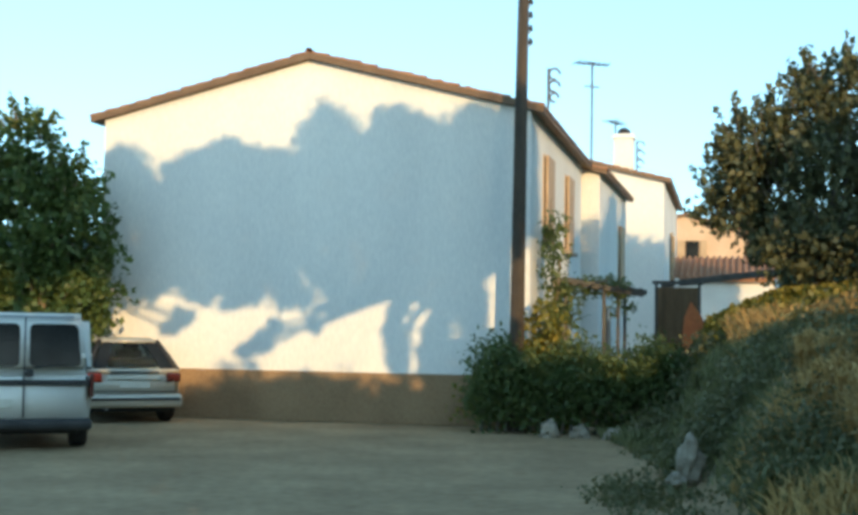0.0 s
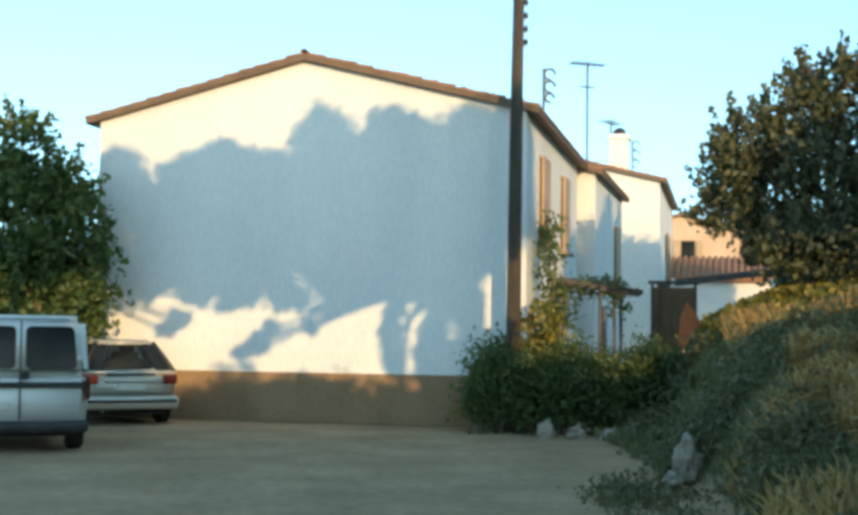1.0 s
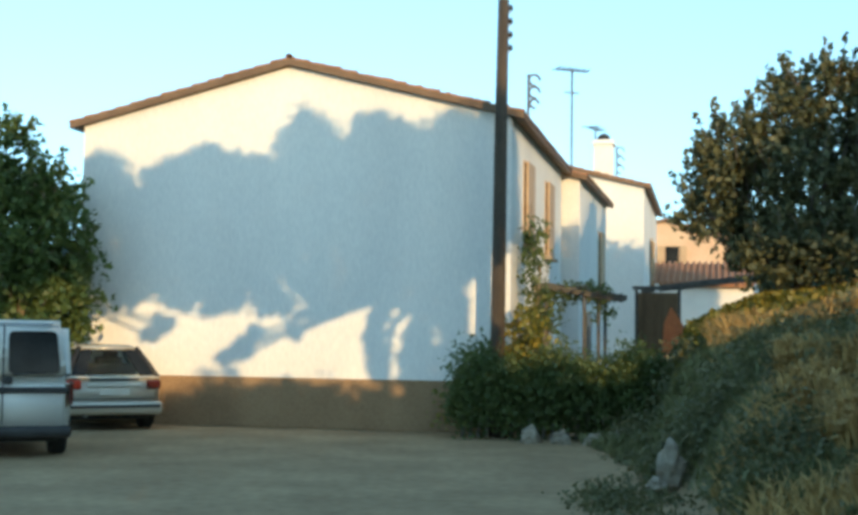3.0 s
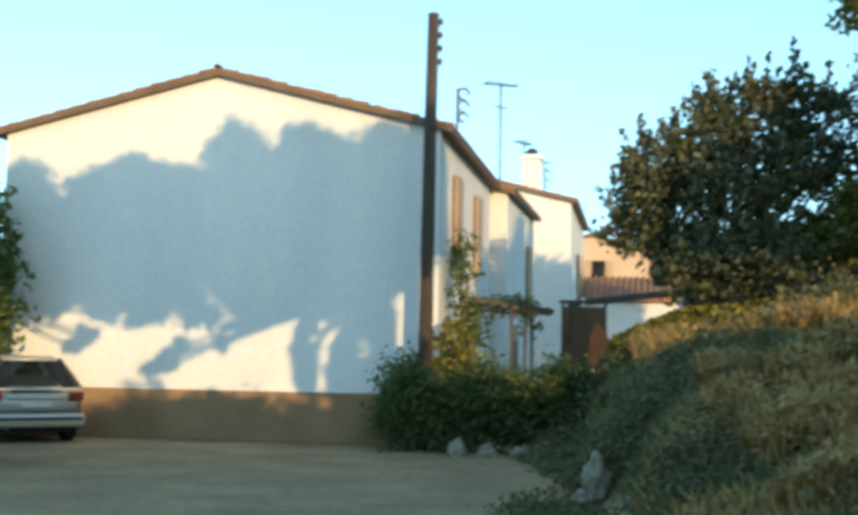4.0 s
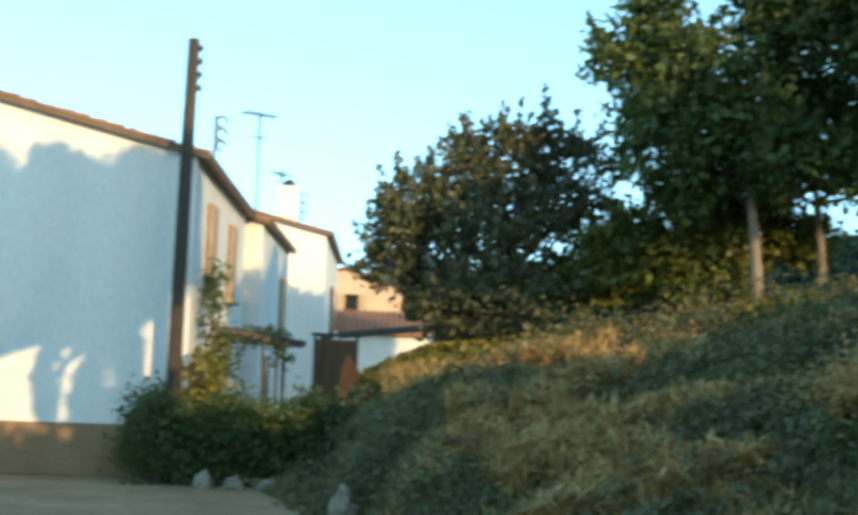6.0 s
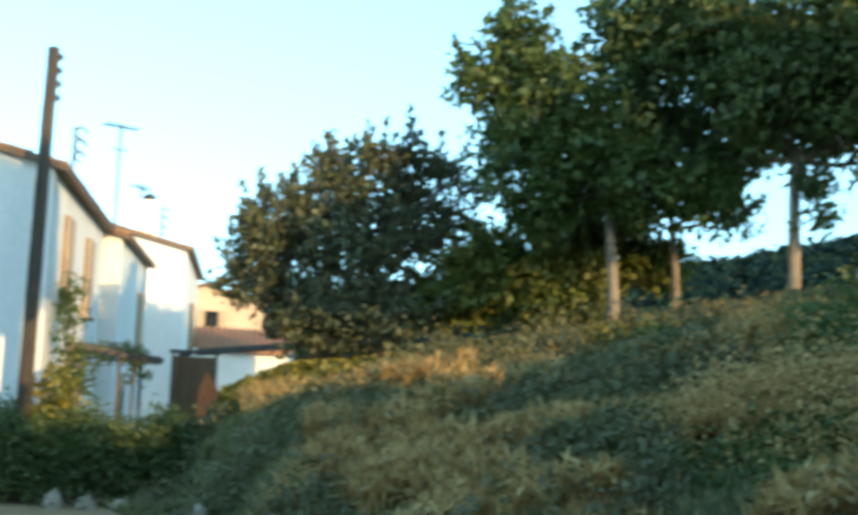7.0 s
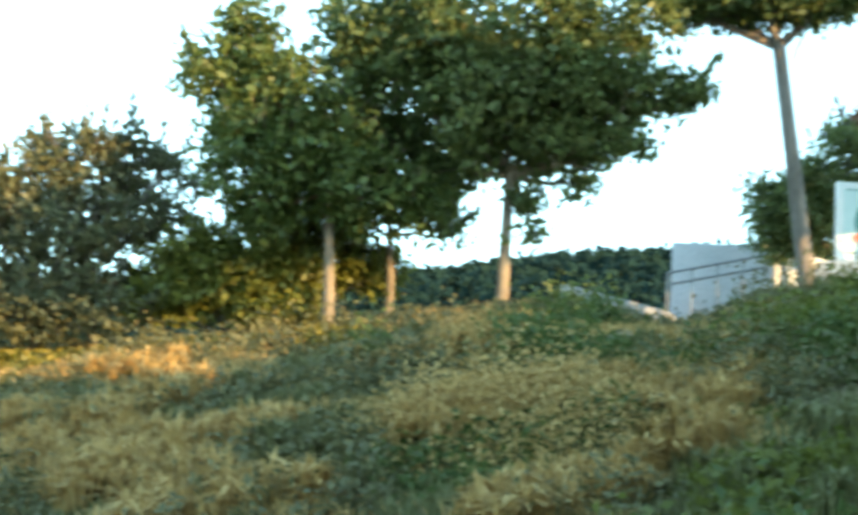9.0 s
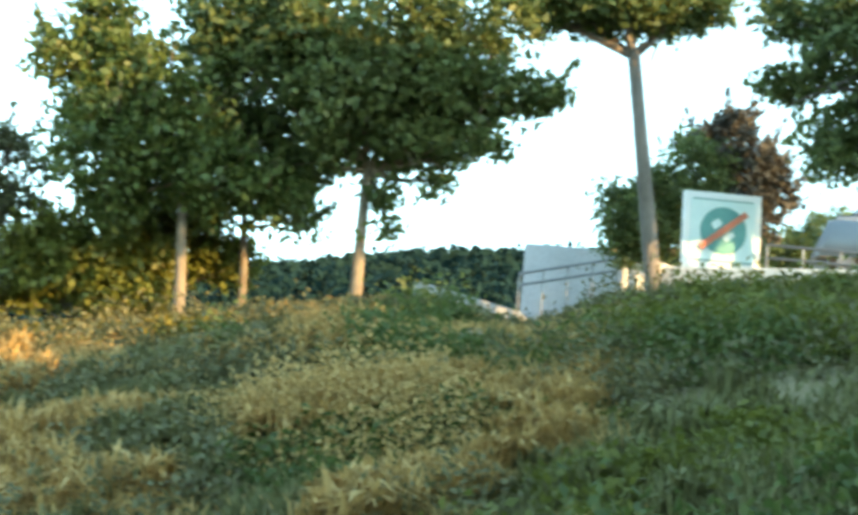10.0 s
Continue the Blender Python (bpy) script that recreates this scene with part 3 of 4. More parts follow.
tree("tree", 17, f, (-0.4, 0.2, 3.2), masses_at(f, [(57.8, 17.6, 19.8, 1.0, 0.9, 100), (55.6, 18.8, 19.8, 0.9, 0.4, 60), (57.2, 14.4, 19.8, 0.7, 0.3, 36), (54.8, 16.0, 19.8, 0.5, 0.2, 20), (60.6, 17.4, 19.8, 1.4, 1.3, 150), (56.6, 12.9, 19.8, 0.6, 0.22, 26)]),
     0.13, "broadleaf tree reaching over the bank", M_LEAF_DARK, M_BARK_GREY, leaves=24, size=0.145, group="brow trees")

# Yellow-green undergrowth between the shrub and the trees
f = on_ground(24.6, 20.6)
tree("shrub", 21, f, (0, 0, 0.4), masses_at(f, [(23.2, 5.2, 20.6, 0.7, 0.5, 60), (25.2, 5.8, 20.6, 0.8, 0.55, 70), (27.2, 6.6, 20.6, 0.6, 0.55, 50), (21.6, 4.8, 20.6, 0.6, 0.4, 46), (26.4, 4.6, 20.3, 0.8, 0.3, 50), (23.0, 6.8, 20.7, 0.6, 0.4, 26), (25.0, 7.4, 20.7, 0.6, 0.4, 26), (27.0, 8.0, 20.7, 0.5, 0.35, 22), (21.8, 6.0, 20.8, 0.5, 0.4, 22), (28.6, 6.9, 20.9, 0.5, 0.45, 36), (30.0, 7.0, 21.0, 0.5, 0.4, 34), (28.2, 8.4, 20.9, 0.5, 0.4, 34), (29.6, 8.6, 21.0, 0.4, 0.3, 22), (31.0, 6.6, 21.0, 0.35, 0.3, 18)]), 0.05,
     "yellow-green shrub below the trees on the bank", M_LEAF_SUNNY, M_BARK_GREY, clump_r=0.2, leaves=26, size=0.13, category="shrub", sprigs=(60, 0.35))

# Shrubs behind the sign
f = on_ground(51.5, 23.5)
tree("shrub", 18, f, (0, 0, 0.6), masses_at(f, [(49.0, 10.4, 23.5, 0.75, 0.85, 80), (50.4, 11.6, 23.5, 0.7, 0.9, 70), (48.0, 9.8, 23.5, 0.5, 0.7, 46), (47.2, 11.2, 23.5, 0.16, 0.2, 6)]), 0.08,
     "rounded dark green shrub behind the sign", M_LEAF_DARK, M_BARK_GREY, size=0.11, category="shrub")
f = on_ground(53.0, 24.2)
tree("shrub", 19, f, (0, 0, 0.6), masses_at(f, [(52.6, 12.0, 24.2, 0.85, 0.95, 100), (53.8, 11.2, 24.2, 0.6, 0.8, 60), (52.2, 13.8, 24.2, 0.26, 0.5, 20), (51.2, 13.2, 24.2, 0.5, 0.4, 34)]), 0.08,
     "tall purple-brown shrub behind the sign", M_LEAF_PURPLE, M_BARK_GREY, clump_r=0.18, leaves=28, size=0.12, category="shrub", sprigs=(60, 0.55))
f = on_ground(55.8, 42)
tree("shrub", 20, f, (0, 0, 0.5), masses_at(f, [(54.4, 9.2, 42, 1.5, 0.7, 90), (57.2, 9.9, 42, 1.5, 0.8, 90), (56, 8.6, 42, 1.6, 0.9, 90), (54.2, 8.2, 42, 1.2, 0.6, 50), (58.6, 9.6, 42, 1.3, 0.8, 60)]), 0.08,
     "low dark shrub beyond the road", M_LEAF_DARK, M_BARK_GREY, size=0.12, category="shrub")

# Unseen trees added outside the view, whose shade falls on the house and the slope
def shade_spot(u, z, s):
    """The place s metres towards the sun from the point of the gable wall u metres from its corner, z up."""
    return near_m @ Vector((u, 0, z)) + sun_way * s


def shade_tree(seed, foot_u, s, masses):
    """A wide tree whose crown's masses shade the gable at (u, z), with half width and height there."""
    p = shade_spot(foot_u, 2.0, s)
    f = Vector((p.x, p.y, float(ground_z(p.x, p.y))))
    out = []
    for u, z, w, h in masses:
        q = shade_spot(u, z, s) - f
        out.append((tuple(q), (w * 0.71, w * 0.71, h), int(14 + 130 * w * h)))
    fork = Vector(out[0][0]) * 0.25
    tree("tree", seed, f, (fork.x * 0.4, fork.y * 0.4, out[0][0][2] - 0.6), out, 0.12, "unseen broadleaf tree that shades the house and yard", M_LEAF_DARK, M_BARK_GREY,
         clump_r=0.22, leaves=26, size=0.13, group="bank trees", tight=True)


shade_tree(40, -9.2, 28, [(-9.0, 3.3, 1.2, 1.5), (-7.4, 3.45, 0.95, 1.15), (-6.2, 3.4, 1.0, 1.05), (-5.2, 3.5, 0.9, 1.1), (-7.5, 4.5, 0.6, 0.25), (-5.4, 4.6, 0.8, 0.25), (-6.0, 4.3, 0.7, 0.4), (-10.8, 3.2, 1.3, 1.9),
                          (-6.3, 2.75, 0.6, 0.3), (-5.4, 2.7, 0.6, 0.3), (-6.9, 2.2, 0.5, 0.16), (-5.9, 2.25, 0.5, 0.2), (-7.0, 2.6, 0.7, 0.3), (-6.25, 1.75, 0.26, 0.13), (-6.45, 1.55, 0.17, 0.10), (-5.0, 2.2, 0.45, 0.2), (-5.3, 2.0, 0.25, 0.09)])
shade_tree(41, -0.9, 27, [(-1.4, 3.5, 0.85, 1.6), (-2.4, 3.8, 0.9, 1.4), (-3.5, 3.6, 0.9, 1.4), (-4.4, 3.4, 0.8, 1.2), (-3.6, 5.05, 0.55, 0.36), (-2.3, 5.1, 0.6, 0.3), (-3.0, 4.7, 1.0, 0.3), (-1.7, 4.7, 0.9, 0.4), (-4.4, 4.4, 0.6, 0.3), (-0.2, 4.1, 0.8, 1.15), (-0.85, 3.0, 0.4, 0.45),
                          (-4.4, 2.6, 0.6, 0.3), (-3.5, 2.6, 0.5, 0.3), (-0.88, 2.0, 0.16, 0.6), (-2.35, 1.35, 0.16, 0.7), (-2.1, 2.35, 0.25, 0.3), (-4.7, 1.36, 0.20, 0.20), (-4.95, 1.2, 0.20, 0.09), (-4.5, 1.62, 0.16, 0.12), (-3.75, 1.66, 0.15, 0.09), (-4.1, 2.1, 0.4, 0.2), (-3.2, 2.2, 0.4, 0.16), (-2.6, 2.45, 0.4, 0.22), (-3.6, 1.95, 0.25, 0.07), (-1.55, 1.5, 0.36, 0.9), (-1.05, 1.3, 0.30, 0.9), (-2.22, 1.5, 0.18, 0.9), (-0.75, 1.2, 0.25, 0.45), (-1.5, 0.75, 0.5, 0.2), (-0.9, 4.9, 0.7, 0.5)])
# Crown added out of view to shade the parked van
shade_tree(42, -13.0, 34, [(-12.2, -0.1, 1.3, 1.0), (-13.8, 0.0, 1.3, 1.1), (-10.9, -0.4, 0.8, 0.8), (-15.2, 0.2, 1.1, 1.1), (-12.2, 1.0, 1.3, 0.8), (-13.8, 1.2, 1.3, 0.8), (-11.0, 0.6, 0.8, 0.7)])
for i in range(17):
    # A close row of tall unseen shrubs added behind the yard, to shade its ground
    u, s, top = -16.0 + 1.0 * i, 33 + (i % 3), (7.02 if 6 <= i <= 10 else 7.32) + 0.16 * (i % 3)
    p = shade_spot(u, 0.0, s)
    g = float(ground_z(p.x, p.y))
    tall = top - g
    tree("shrub", 90 + i, Vector((p.x, p.y, g)), (0, 0, 0.7), [((0, 0, 0.25 * tall), (0.9, 0.9, 0.25 * tall), 70), ((0.2, 0, 0.55 * tall), (0.95, 0.95, 0.25 * tall), 80), ((-0.1, 0.1, 0.82 * tall), (0.8, 0.8, 0.15 * tall), 90)],
         0.08, "unseen tall shrub that shades the yard", M_LEAF_DARK, M_BARK_GREY, clump_r=0.34, leaves=24, size=0.22, category="shrub", group="yard shrubs")
# Thicket added out of view, to keep the sun off the bank's slope
SHADE_THICKET = [  # x, y, half width, top
    (6.5, -1.6, 1.2, 4.9), (8.5, -2.0, 1.4, 5.5), (10.5, -1.6, 1.5, 5.7), (12.6, -2.0, 1.4, 6.3), (14.8, -1.4, 1.6, 6.8), (17.0, -1.2, 1.7, 6.8),
    (19.3, -0.6, 1.8, 6.6), (21.6, 0.2, 1.8, 6.4), (24.0, 1.2, 2.0, 6.3), (9.8, 3.0, 1.3, 4.5), (12.0, 1.6, 1.5, 4.9)]
for i, (x, y, w, top) in enumerate(SHADE_THICKET):
    g = float(ground_z(x, y))
    h = top - g
    tree("shrub", 60 + i, Vector((x, y, g)), (0, 0, 0.5), [((0, 0, h * 0.35), (w, w, h * 0.32), int(34 * w * h)), ((0.2 * w, 0.2, h * 0.72), (w * 0.8, w * 0.8, h * 0.22), int(20 * w * h))],
         0.08, "unseen leafy shrub that shades the bank", M_LEAF_DARK, M_BARK_GREY, clump_r=0.34, leaves=26, size=0.2, category="shrub", group="bank shrubs")
# Trees added out of view, to shade the brow's plants and the sign
for i, (x, y, mid) in enumerate(((11.9, -2.4, 8.4), (13.8, -1.6, 9.1), (15.9, -1.9, 9.2), (18.2, -1.3, 9.2), (20.6, -0.6, 9.4), (18.7, 2.3, 8.3))):
    g = float(ground_z(x, y))
    tree("tree", 110 + i, Vector((x, y, g)), (0, 0, mid - g - 1.7), [((0, 0, mid - g), (1.35, 1.35, 1.4), 130), ((0.7, 0.3, mid - g + 0.6), (0.8, 0.8, 0.8), 45), ((-0.7, -0.3, mid - g - 0.4), (0.8, 0.8, 0.7), 45)],
         0.11, "unseen broadleaf tree that shades the brow and sign", M_LEAF_DARK, M_BARK_GREY, clump_r=0.30, leaves=26, size=0.17, group="bank trees")


def hedge():
    rng = np.random.default_rng(5)
    h = thing("hedge", Matrix.Identity(4), "dark green clipped hedge along the house yard", "hedge")
    c = []
    a, b = polar(2.2, 21.2), polar(11.4, 20.9)
    n = 520
    for i in range(n):
        k = rng.uniform(0, 1)
        p = np.array(a.lerp(b, k))
        z = rng.uniform(0.1, 1.0) ** 0.7 * (1.25 + 0.10 * math.sin(k * 17) + 0.06 * math.sin(k * 41))
        c.append(p + [rng.uniform(-0.1, 0.1), rng.uniform(-0.45, 0.5), z])
    c = np.array(c)
    off = rng.normal(size=(n, 44, 3)) * 0.13
    quads("foliage", leaf_quads(rng, np.maximum((c[:, None] + off).reshape(-1, 3), [-99, -99, 0.02]), 0.075), M_LEAF_DARK, h)
    bm = bmesh.new()
    for i in range(26):
        p = a.lerp(b, (i + 0.5) / 26)
        tube([p, p + Vector((0.05, 0.0, 0.5)), p + Vector((-0.04, 0.05, 0.95))], [0.03, 0.022, 0.01], 6, bm)
    part("stem", bm, M_BARK_GREY, h)


hedge()


def climber(at, top, seed, mat, label, spread=0.35, count=90):
    """A climbing plant: a twisting stem and clumps of leaves up to the top."""
    rng = np.random.default_rng(seed)
    t = thing("climbing_plant", Matrix.Translation(at), label, "climber")
    pts = [(0.12 * math.sin(k * 1.7), 0.06 * math.cos(k * 2.1), top * k / 7) for k in range(8)]
    part("stem", tube(pts, [0.04 - 0.004 * k for k in range(8)], 7), M_BARK, t)
    c = []
    for k in range(count):
        z = top * rng.uniform(0, 1) ** 1.5
        c.append([rng.normal() * spread * (1.15 - z / top), rng.normal() * 0.2, z])
    c = np.array(c)
    off = rng.normal(size=(count, 20, 3)) * 0.13
    quads("leaves", leaf_quads(rng, (c[:, None] + off).reshape(-1, 3), 0.11), mat, t)


climber(polar(4.95, 21.5, 0), 2.0, 61, M_LEAF_YELLOW, "sunlit yellow-green climbing plant at the pole", 0.55)
climber(polar(5.45, 22.6, 0), 3.9, 62, M_LEAF_DARK, "dark green climbing plant on the house wall", 0.15, 50)


def tufts(name, seed, count, az_range, height, width, mat, label, patch, lean=0.35, over=0.0):
    """Blades of grass or weeds over the bank, thick where the patch noise is high."""
    rng = np.random.default_rng(seed)
    az = np.radians(rng.uniform(*az_range, count * 5))
    foot, brow = np.interp(np.degrees(az), BEARING, FOOT), np.interp(np.degrees(az), BEARING, BROW)
    r = foot + (brow + 1.2 - foot) * rng.uniform(0, 1, count * 5) ** 0.8
    x, y = r * np.sin(az), r * np.cos(az)
    f = np.array([noise.noise(Vector((u * patch, v * patch, seed * 3.1))) for u, v in zip(x, y)])
    keep = f + rng.normal(size=len(f)) * 0.16 > over
    x, y, f = x[keep][:count], y[keep][:count], f[keep][:count]
    n = len(x)
    p = np.stack([x, y, ground_z(x, y) - 0.02], -1)
    hgt = height * rng.uniform(0.45, 1.3, n) * (0.7 + 1.0 * np.clip(f, 0, 0.6))
    a = rng.uniform(0, math.tau, n)
    side = np.stack([np.cos(a), np.sin(a), 0 * a], -1) * (width * rng.uniform(0.6, 1.4, n))[:, None]
    tip = rng.normal(size=(n, 3)) * lean
    tip[:, 2] = 1
    tip *= hgt[:, None]
    mid = p + tip * 0.55 * np.array([0.6, 0.6, 1])
    q = np.stack([p - side * 0.6, p + side * 0.6, mid + side, mid - side], 1)
    q2 = np.stack([mid - side, mid + side, p + tip + side * 0.12, p + tip - side * 0.12], 1)
    tagged(quads(name, np.concatenate([q, q2]), mat), label, "grass", kind="stuff")


tufts("green_weeds", 71, 42000, (7.5, 64), 0.20, 0.018, M_GRASS, "dull green weeds covering the bank", 0.35)
tufts("grass", 74, 42000, (7.5, 64), 0.17, 0.014, M_GRASS, "short rough grass covering the bank", 0.8)
tufts("dry_grass", 72, 42000, (13, 50), 0.22, 0.014, M_GRASS_DRY, "straw-yellow dry grass tufts on the bank", 0.8, 0.5, 0.1)


def brow_grass():
    """Tall dry growth along the brow at the bank's low end."""
    rng = np.random.default_rng(75)
    n = 9000
    az = rng.uniform(11.5, 30, n)
    r = np.interp(az, BEARING, BROW) + rng.normal(size=n) * 0.7 - 0.6
    x, y = r * np.sin(np.radians(az)), r * np.cos(np.radians(az))
    p = np.stack([x, y, ground_z(x, y)], -1)
    c = p + np.stack([0 * x, 0 * x, rng.uniform(0, 0.36, n) ** 1.3], -1)
    tagged(quads("brow_weeds", leaf_quads(rng, c, 0.10), M_LEAF_YELLOW), "sunlit yellow weeds along the bank's brow", "weeds", kind="stuff")
    n = 7000
    az = rng.uniform(20, 58, n)
    r = np.interp(az, BEARING, BROW) + rng.normal(size=n) * 0.8 - 0.4
    x, y = r * np.sin(np.radians(az)), r * np.cos(np.radians(az))
    c = np.stack([x, y, ground_z(x, y) + rng.uniform(0, 0.32, n)], -1)
    tagged(quads("brow_leaves", leaf_quads(rng, c, 0.09), M_LEAF_OLIVE), "low green growth along the bank's brow", "weeds", kind="stuff")


brow_grass()


def leafy_weeds(name, seed, count, mat, size, rise, patch, label, az_range=(9, 62), over=0.1, reach=1.0):
    """Low leafy clumps scattered in patches over the bank."""
    rng = np.random.default_rng(seed)
    az = rng.uniform(*az_range, count)
    foot, brow = np.interp(az, BEARING, FOOT), np.interp(az, BEARING, BROW)
    r = foot + (brow + 0.5 - foot) * reach * rng.uniform(0, 1, count) ** 0.8
    x, y = r * np.sin(np.radians(az)), r * np.cos(np.radians(az))
    keep = np.array([noise.noise(Vector((u * patch, v * patch, seed * 1.7))) for u, v in zip(x, y)])
    big = np.clip((keep - over) * 5, 0.25, 1.2)[keep > over]
    keep = keep > over
    x, y = x[keep], y[keep]
    c = np.stack([x, y, ground_z(x, y)], -1)[:, None] + rng.normal(size=(len(x), 22, 3)) * [0.13, 0.13, 0] + np.abs(rng.normal(size=(len(x), 22, 1))) * [0, 0, rise] * big[:, None, None]
    tagged(quads(name, leaf_quads(rng, c.reshape(-1, 3), size), mat), label, "weeds", kind="stuff")


leafy_weeds("weed_clumps", 81, 4200, M_WEED, 0.075, 0.15, 0.7, "low grey-green leafy weeds on the bank")
leafy_weeds("low_bushes", 88, 6000, M_LEAF, 0.085, 0.22, 0.55, "dark green bushy mounds on the bank", (30, 63), 0.22)
leafy_weeds("dry_bushes", 89, 7000, M_GRASS_DRY, 0.045, 0.26, 0.5, "tan withered bushy weeds on the bank", (16, 48), 0.28, 0.62)
leafy_weeds("grey_bushes", 93, 7000, M_WEED, 0.06, 0.24, 0.5, "grey-green bushy weeds on the bank", (8, 50), 0.24)
leafy_weeds("green_clumps", 83, 7000, M_LEAF_SUNNY, 0.08, 0.16, 0.6, "fresh green leafy weeds on the bank", (42, 63))


def foot_weeds():
    """A small patch of low dark weeds out on the yard, in front of the boulder."""
    rng = np.random.default_rng(97)
    n = 70
    az, r = rng.normal(9.6, 1.0, n), rng.normal(13.0, 0.9, n)
    x, y = r * np.sin(np.radians(az)), r * np.cos(np.radians(az))
    c = np.stack([x, y, ground_z(x, y)], -1)[:, None] + rng.normal(size=(n, 26, 3)) * [0.12, 0.12, 0] + np.abs(rng.normal(size=(n, 26, 1))) * [0, 0, 0.045]
    tagged(quads("yard_weeds", leaf_quads(rng, c.reshape(-1, 3), 0.055), M_WEED), "low dull weeds on the dusty yard by the boulder", "weeds", kind="stuff")


foot_weeds()


def tussocks(name, seed, count, az_range, reach, height, mat, label, patch, lo=0.0, hi=0.9, over=0.05):
    """Clumped blades that arch out from one root."""
    rng = np.random.default_rng(seed)
    az = rng.uniform(*az_range, count)
    foot, brow = np.interp(az, BEARING, FOOT), np.interp(az, BEARING, BROW)
    r = foot + (brow - foot) * rng.uniform(lo, hi, count)
    x, y = r * np.sin(np.radians(az)), r * np.cos(np.radians(az))
    keep = np.array([noise.noise(Vector((u * patch, v * patch, seed * 2.3))) for u, v in zip(x, y)]) > over
    x, y = x[keep], y[keep]
    n, k = len(x), 44
    big = rng.uniform(0.6, 1.3, (n, 1, 1))
    root = np.stack([x, y, ground_z(x, y) - 0.02], -1)[:, None] + rng.normal(size=(n, k, 3)) * [0.05, 0.05, 0]
    a = rng.uniform(0, math.tau, (n, k))
    out = np.stack([np.cos(a), np.sin(a), 0 * a], -1)
    side = np.stack([-np.sin(a), np.cos(a), 0 * a], -1) * rng.uniform(0.009, 0.020, (n, k, 1))
    spread = rng.uniform(0.15, 1.0, (n, k, 1)) * reach * big
    up = np.array([0, 0, 1.0]) * height * big * rng.uniform(0.6, 1.2, (n, k, 1))
    mid, tip = root + out * spread * 0.4 + up * 0.75, root + out * spread + up * (1.05 - 0.5 * spread / (reach * 1.3))
    q = np.concatenate([np.stack([root - side, root + side, mid + side, mid - side], 2), np.stack([mid - side, mid + side, tip + side * 0.2, tip - side * 0.2], 2)])
    tagged(quads(name, q.reshape(-1, 4, 3), mat), label, "grass", kind="stuff")


tussocks("dry_tussocks", 84, 3800, (16, 47), 0.36, 0.34, M_GRASS_DRY, "tan withered grass tussocks on the bank", 0.8, 0.0, 0.7, 0.13)
tussocks("brow_tussocks", 85, 360, (15, 31), 0.20, 0.22, M_GRASS_DRY, "sunlit golden grass tussocks along the brow", 0.3, 0.78, 1.0)
tussocks("crest_tussocks", 87, 520, (48, 61), 0.2, 0.24, M_GRASS_DRY, "golden grass tussocks along the high brow", 0.9, 0.86, 1.0, -0.05)
tussocks("green_tussocks", 86, 700, (10, 62), 0.24, 0.28, M_GRASS, "green and olive grass tussocks on the bank", 0.7)


def path_strip():
    """A trodden earth path that comes down through the dip in the brow."""
    bm = bmesh.new()
    rows = []
    for k in range(25):
        t = k / 24
        az, r = 43.9 - 3.4 * t, 21.0 - 7.5 * t
        row = []
        for side in (-0.45, -0.15, 0.15, 0.45):
            wide = side * (1 + 0.3 * math.sin(k * 1.7))
            x, y = r * math.sin(radians(az)) + wide * math.cos(radians(az)), r * math.cos(radians(az)) - wide * math.sin(radians(az))
            row.append(bm.verts.new((x, y, float(ground_z(x, y)) + (0.10 if abs(side) < 0.3 else 0.02))))
        rows.append(row)
    for a, b in zip(rows, rows[1:]):
        for k in range(3):
            bm.faces.new((a[k], a[k + 1], b[k + 1], b[k]))
    bmesh.ops.recalc_face_normals(bm, faces=bm.faces)
    tagged(finish("path", bm, M_PATH, smooth=True), "trodden pale earth path down the bank", "path", kind="structure")


path_strip()


def woods():
    rng = np.random.default_rng(91)
    n = 4200
    az, r = rng.uniform(8, 62, n), rng.uniform(190, 430, n)
    x, y = r * np.sin(np.radians(az)), r * np.cos(np.radians(az))
    c = np.stack([x, y, ground_z(x, y) + 2.0], -1)[:, None] + rng.normal(size=(n, 14, 3)) * [2.6, 2.6, 1.1]
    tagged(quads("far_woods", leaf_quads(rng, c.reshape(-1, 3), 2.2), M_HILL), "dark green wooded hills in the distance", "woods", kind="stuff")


woods()


def rock(at, size, seed):
    rng = np.random.default_rng(seed)
    bm = bmesh.new()
    bmesh.ops.create_icosphere(bm, subdivisions=3, radius=1)
    for v in bm.verts:
        v.co = v.co * (1 + 0.55 * noise.noise(v.co * 1.7 + Vector((seed * 3.7, 0, 0))) + 0.22 * noise.noise(v.co * 4 + Vector((0, seed, 0))))
        v.co = Vector((v.co.x * size[0], v.co.y * size[1], v.co.z * size[2]))
    ob = finish("boulder", bm, M_STONE, label="pale weathered boulder at the bank's foot")
    tagged(ob, category="rock", group="boulders")
    ob.matrix_basis = pose(*at, 0, 0, float(rng.uniform(0, 360)))


rock(polar(11.3, 14.3, 0.22), (0.13, 0.15, 0.28), 1)
rock(polar(10.75, 14.0, 0.05), (0.10, 0.12, 0.10), 6)
rock(polar(9.2, 19.6, 0.08), (0.20, 0.18, 0.19), 2)
rock(polar(5.3, 20.2, 0.06), (0.15, 0.14, 0.18), 3)
rock(polar(6.6, 20.1, 0.05), (0.14, 0.12, 0.14), 4)
rock(polar(8.1, 19.9, 0.05), (0.16, 0.14, 0.13), 5)


